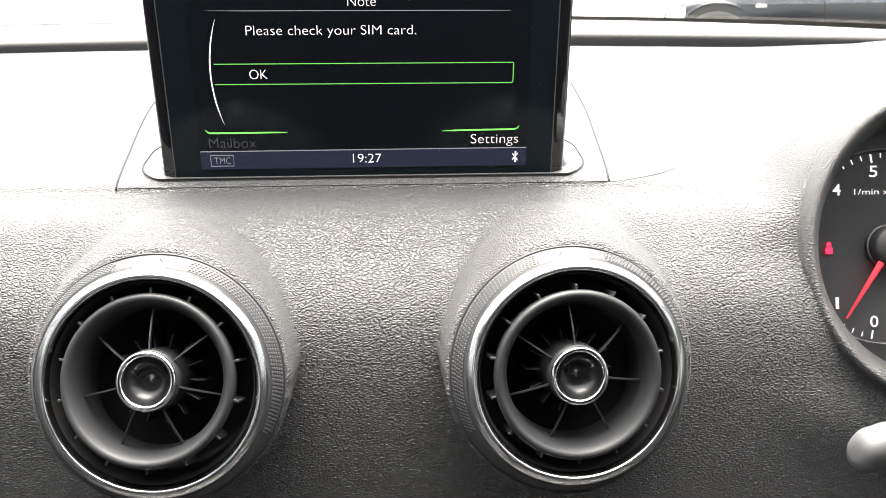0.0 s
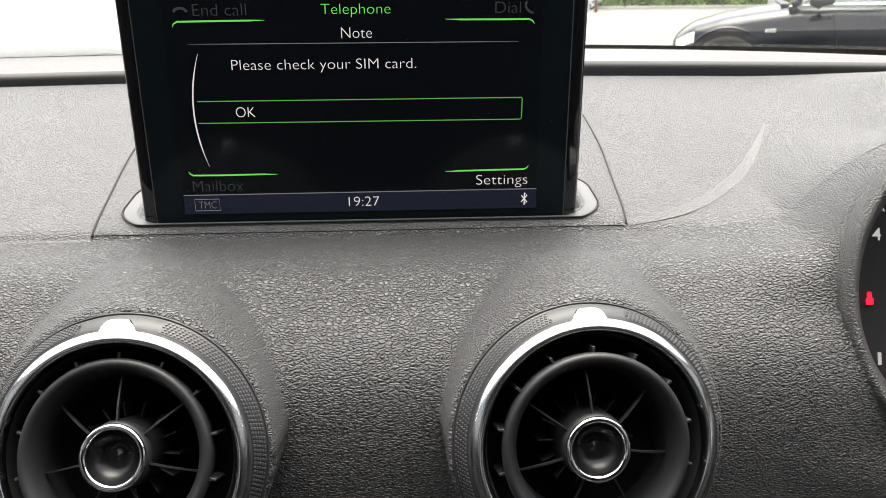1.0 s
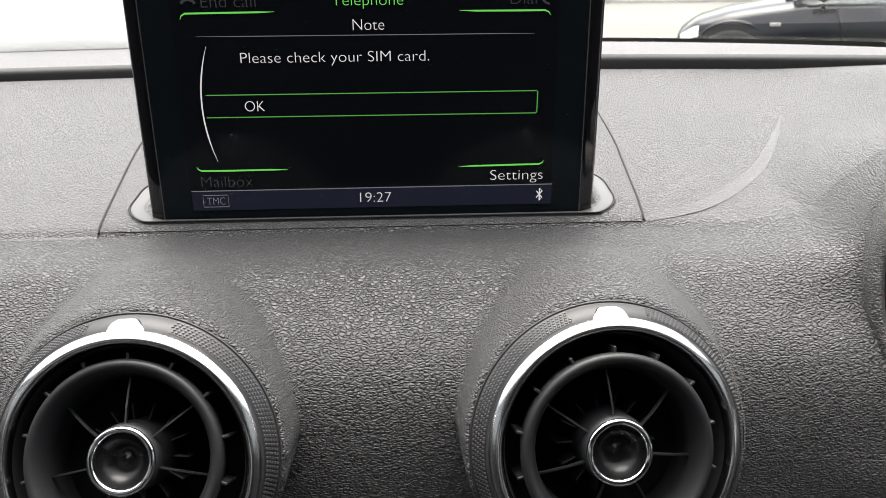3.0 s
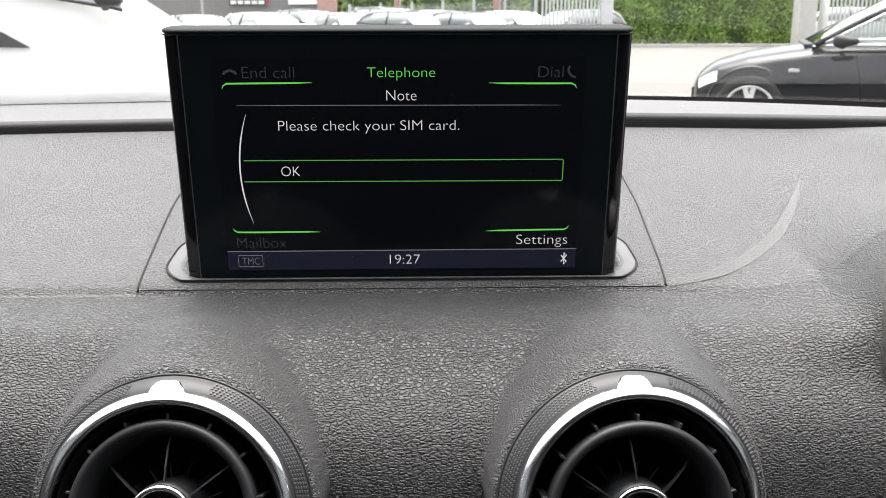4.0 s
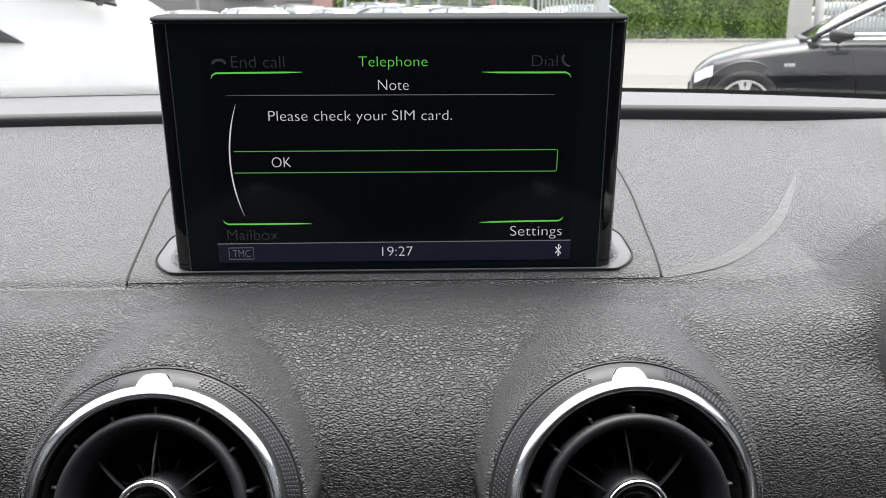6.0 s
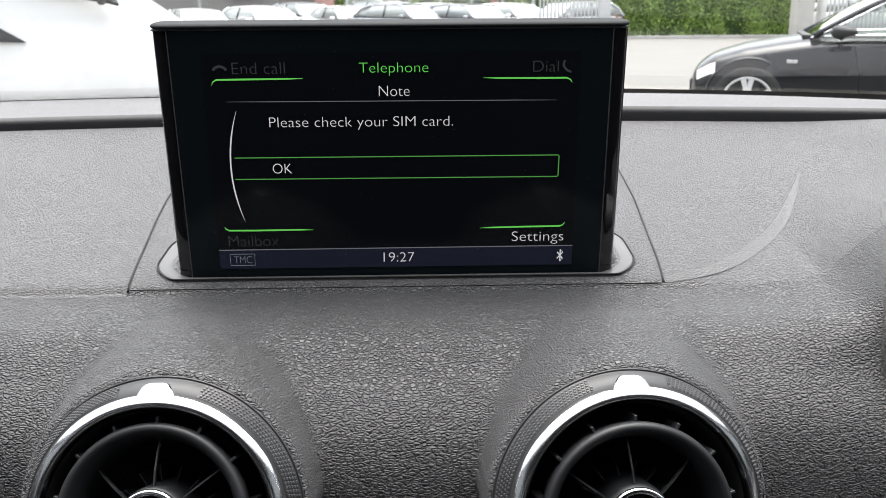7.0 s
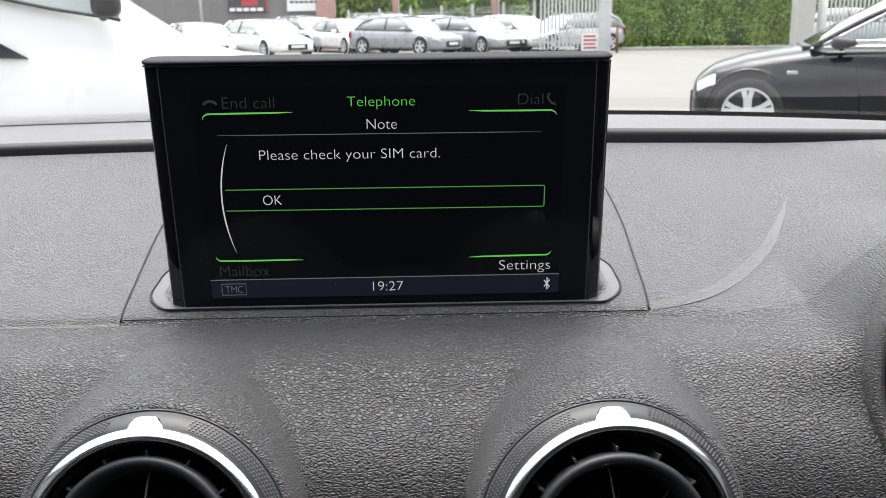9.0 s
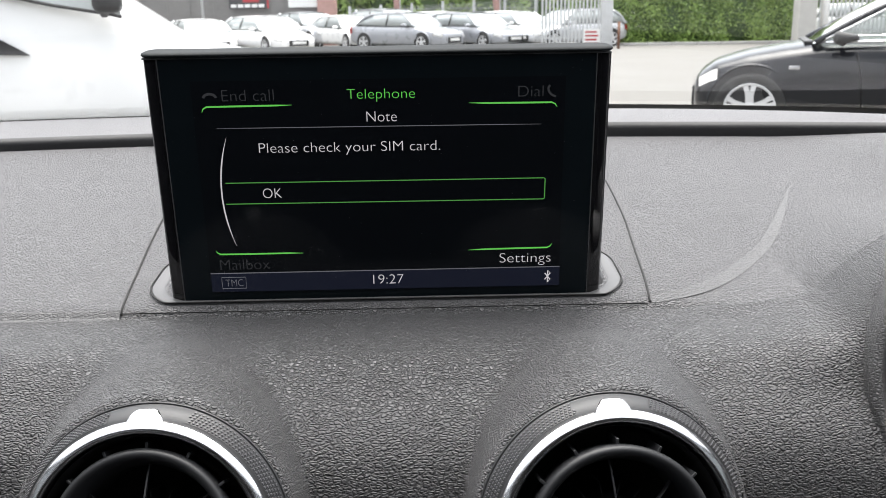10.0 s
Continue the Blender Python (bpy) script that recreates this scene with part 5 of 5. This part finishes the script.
# ---- hedge, trees, fence, gate, building ----
def greenery(name, label, category, x0, x1, y, depth, h, leaves, size, seed, group=""):
    """A clipped or wild bank of leaves: a core coloured as inner shade with thousands of small leaves round it."""
    rn = np.random.RandomState(seed)
    t = thing(name, label, category, pose((x0 + x1) / 2, y, 0), group)
    n = int((x1 - x0) * 3)
    rings = []
    for k in range(n + 1):
        x = (x0 + (x1 - x0) * k / n) - (x0 + x1) / 2
        hh, dd = h * (0.84 + 0.12 * math.sin(k * 0.9) + 0.06 * rn.rand()), depth * (0.42 + 0.1 * rn.rand())
        rings.append([(x, -dd, 0.0), (x, -dd * (0.95 + 0.15 * rn.rand()), hh * 0.5), (x, -dd * 0.6, hh * 0.9), (x, 0, hh), (x, dd * 0.6, hh * 0.9), (x, dd, hh * 0.5), (x, dd, 0.0)])
    part("core", loft(bmesh.new(), rings), SHADE, t, "inner growth, coloured dark as shade")
    c = np.stack([rn.uniform(x0, x1, leaves) - (x0 + x1) / 2, np.zeros(leaves), np.zeros(leaves)], 1)
    a = rn.uniform(0.0, 1.0, leaves)
    lump = 0.14 * np.sin(c[:, 0] * 2.3 + seed) + 0.10 * np.sin(c[:, 0] * 5.1) + 0.08 * np.sin(a * 17 + c[:, 0] * 3.7)
    front = a < 0.72
    c[front, 1] = -depth * 0.5 * (1 + lump[front]) + rn.normal(0, 0.10, front.sum())
    c[front, 2] = a[front] / 0.72 * h * 0.97
    c[~front, 1] = rn.uniform(-depth * 0.5, depth * 0.5, (~front).sum())
    c[~front, 2] = h * (0.97 + 0.5 * lump[~front]) + rn.normal(0, 0.08, (~front).sum())
    c[:, 2] = np.maximum(c[:, 2], 0.05)
    u = rn.normal(size=(leaves, 3))
    u /= np.linalg.norm(u, axis=1)[:, None]
    w = np.cross(u, rn.normal(size=(leaves, 3)))
    w /= np.linalg.norm(w, axis=1)[:, None]
    s = (size * rn.uniform(0.5, 1.3, leaves))[:, None]
    v = np.stack([c - u * s, c + w * s * 0.5, c + u * s, c - w * s * 0.5], 1).reshape(-1, 3)
    f = np.arange(leaves * 4).reshape(-1, 4)
    mesh_part("leaves", from_arrays("leaves", v.tolist(), f.tolist()), LEAF, t, "fresh green leaves", smooth=False, kind="stuff")
    return t


greenery("hedge", "dense green hedge beside the gateway", "hedge", 7.2, 14.9, 35.9, 1.7, 3.2, 42000, 0.056, 3)
greenery("tree_bank", "bank of green trees behind the fence", "trees", -5.0, 9.0, 46.0, 3.0, 5.0, 16000, 0.16, 8)
greenery("tree_bank", "bank of green trees behind the yard", "trees", 20.0, 34.0, 48.0, 3.0, 5.0, 9000, 0.18, 9)

building = thing("building", "low grey clad building with sign boards", "building", pose(-12.0, 41.0, 0))
part("wall", boxes((-22.0, 0.0, 0.0, 7.9, 8.0, 5.5)), CLAD, building, smooth=False)
for k in range(22):
    part("cladding_rib", boxes((-14.0 + k, -0.03, 0.0, -13.95 + k, 0.002, 5.5)), CLAD, building, smooth=False)
part("corner_column", boxes((7.55, -0.25, 0.0, 8.35, 0.4, 5.5)), PINKISH, building, "faded red corner column", smooth=False)
part("roof_edge", boxes((-22.1, -0.15, 5.5, 8.0, 8.1, 5.8)), GALV, building, smooth=False)
sign = thing("sign_board", "dark sign board with a red panel and a pale strip", "sign", pose(-7.4, 40.9, 0))
part("panel", boxes((-0.85, -0.04, 1.58, 0.85, 0.0, 3.0)), SIGN_DARK, sign, smooth=False)
part("red_field", boxes((-0.25, -0.05, 1.86, 0.45, -0.035, 2.9)), SIGN_RED, sign, smooth=False)
part("red_edge", boxes((0.78, -0.05, 1.6, 0.86, -0.035, 3.0)), SIGN_RED, sign, smooth=False)
for k in range(5):
    part("pale_bar", boxes((-0.78 + 0.3 * k, -0.05, 1.64, -0.54 + 0.3 * k, -0.035, 1.78)), SIGN_WHITE, sign, smooth=False)
sign = thing("sign_board", "white sign board with a line of grey bars", "sign", pose(-4.95, 40.9, 0))
part("panel", boxes((-0.75, -0.04, 1.62, 0.75, 0.0, 3.2)), SIGN_WHITE, sign, smooth=False)
for k in range(6):
    part("grey_bar", boxes((-0.62 + 0.21 * k, -0.05, 1.95, -0.46 + 0.21 * k, -0.035, 2.05)), SIGN_DARK, sign, smooth=False)
pole = thing("lamp_pole", "thin pale steel pole before the wall", "pole", pose(-8.95, 39.0, 0))
part("shaft", tube(bmesh.new(), [(0, 0, 0), (-0.05, 0, 3), (-0.1, 0, 6)], [0.07, 0.06, 0.05], 8), GALV, pole)

fence = thing("mesh_fence", "galvanised steel mesh fence on round posts", "fence", pose(0, 40.0, 0))
for k in range(7):
    x = -3.0 + 1.32 * k
    part("post", boxes((x - 0.05, -0.05, 0, x + 0.05, 0.05, 1.62 + 0.05 * k)), GALV, fence, smooth=False)
bm = bmesh.new()
for k in range(110):
    x = -3.0 + 8.0 * k / 109
    box(bm, x - 0.006, -0.006, 0.1, x + 0.006, 0.006, 1.5 + 0.04 * (x + 3))
for k in range(9):
    box(bm, -3.0, -0.008, 0.15 + 0.165 * k, 5.0, 0.008, 0.165 + 0.165 * k)
part("mesh", bm, GALV, fence, "welded wire mesh", smooth=False, kind="stuff")

for x, y, r in ((-0.98, 39.2, 0.13), (3.15, 38.8, 0.15)):
    flag = thing("banner_flag", "tall faded red banner hanging from a pole", "flag", pose(x, y, 0), "banner flags")
    part("pole", tube(bmesh.new(), [(0.16, 0, 0), (0.14, 0, 2.2), (0.1, 0, 4.2)], 0.025, 6), GALV, flag)
    part("cloth", loft(bmesh.new(), [[(0.13 - 0.5 * r, -0.02, 0.75), (0.14, -0.01, 0.75), (0.13, 0.01, 0.75)], [(0.12 - 1.5 * r, -0.05, 1.3), (0.14, 0.0, 1.3), (0.1, 0.03, 1.3)], [(0.1 - 2.2 * r, 0.03, 2.2), (0.12, -0.01, 2.2), (0.08, 0.03, 2.2)], [(-2.6 * r, 0.0, 4.0), (0.1, 0.0, 4.1), (0.06, 0.02, 4.0)]]), PINKISH, flag, "faded red cloth")

gate = thing("yard_gate", "galvanised palisade gate standing open with a small sign", "gate", pose(5.2, 32.2, 0, 0, 0, 3))
part("gate_post", boxes((1.02, -0.12, 0, 1.42, 0.14, 3.2), bevel=0.01), GALV, gate, "wide grey steel post", smooth=False)
for k in range(16):
    x = -1.05 + 0.13 * k
    part("pale", boxes((x, -0.015, 0.12, x + 0.065, 0.0, 2.4)), GALV, gate, smooth=False)
for z in (0.35, 1.95):
    part("rail", boxes((-1.1, 0.0, z, 1.04, 0.05, z + 0.06)), GALV, gate, smooth=False)
part("notice", boxes((0.42, -0.03, 0.06, 1.02, -0.016, 0.66)), SIGN_WHITE, gate, "white notice with red lines", smooth=False)
for k in range(4):
    part("red_bar", boxes((0.48, -0.034, 0.14 + 0.13 * k, 0.94 - 0.05 * (k % 2), -0.029, 0.2 + 0.13 * k)), SIGN_RED, gate, smooth=False)
bollard = thing("bollard", "rusty short post beside the gate", "post", pose(6.72, 31.6, 0))
part("shaft", tube(bmesh.new(), [(0, 0, 0), (0, 0, 0.9)], 0.05, 10), RUST, bollard)

pillar = thing("gate_pillar", "broad pale grey concrete gate pillar", "pillar", pose(13.75, 33.0, 0))
part("shaft", boxes((-0.44, -0.3, 0, 0.19, 0.3, 3.4), bevel=0.02), KERB, pillar, smooth=False)
post = thing("gate_post", "white round steel gate post", "post", pose(14.38, 33.1, 0))
part("shaft", tube(bmesh.new(), [(0, 0, 0), (0, 0, 3.2)], 0.14, 12), SIGN_WHITE, post)
palisade = thing("palisade_fence", "galvanised palisade fence behind the parked car", "fence", pose(15.2, 35.5, 0))
for k in range(34):
    part("pale", boxes((0.16 * k, -0.012, 0.0, 0.16 * k + 0.07, 0.012, 2.5)), GALV, palisade, smooth=False)
for z in (0.4, 2.0):
    part("rail", boxes((-0.05, 0.013, z, 5.5, 0.055, z + 0.06)), GALV, palisade, smooth=False)
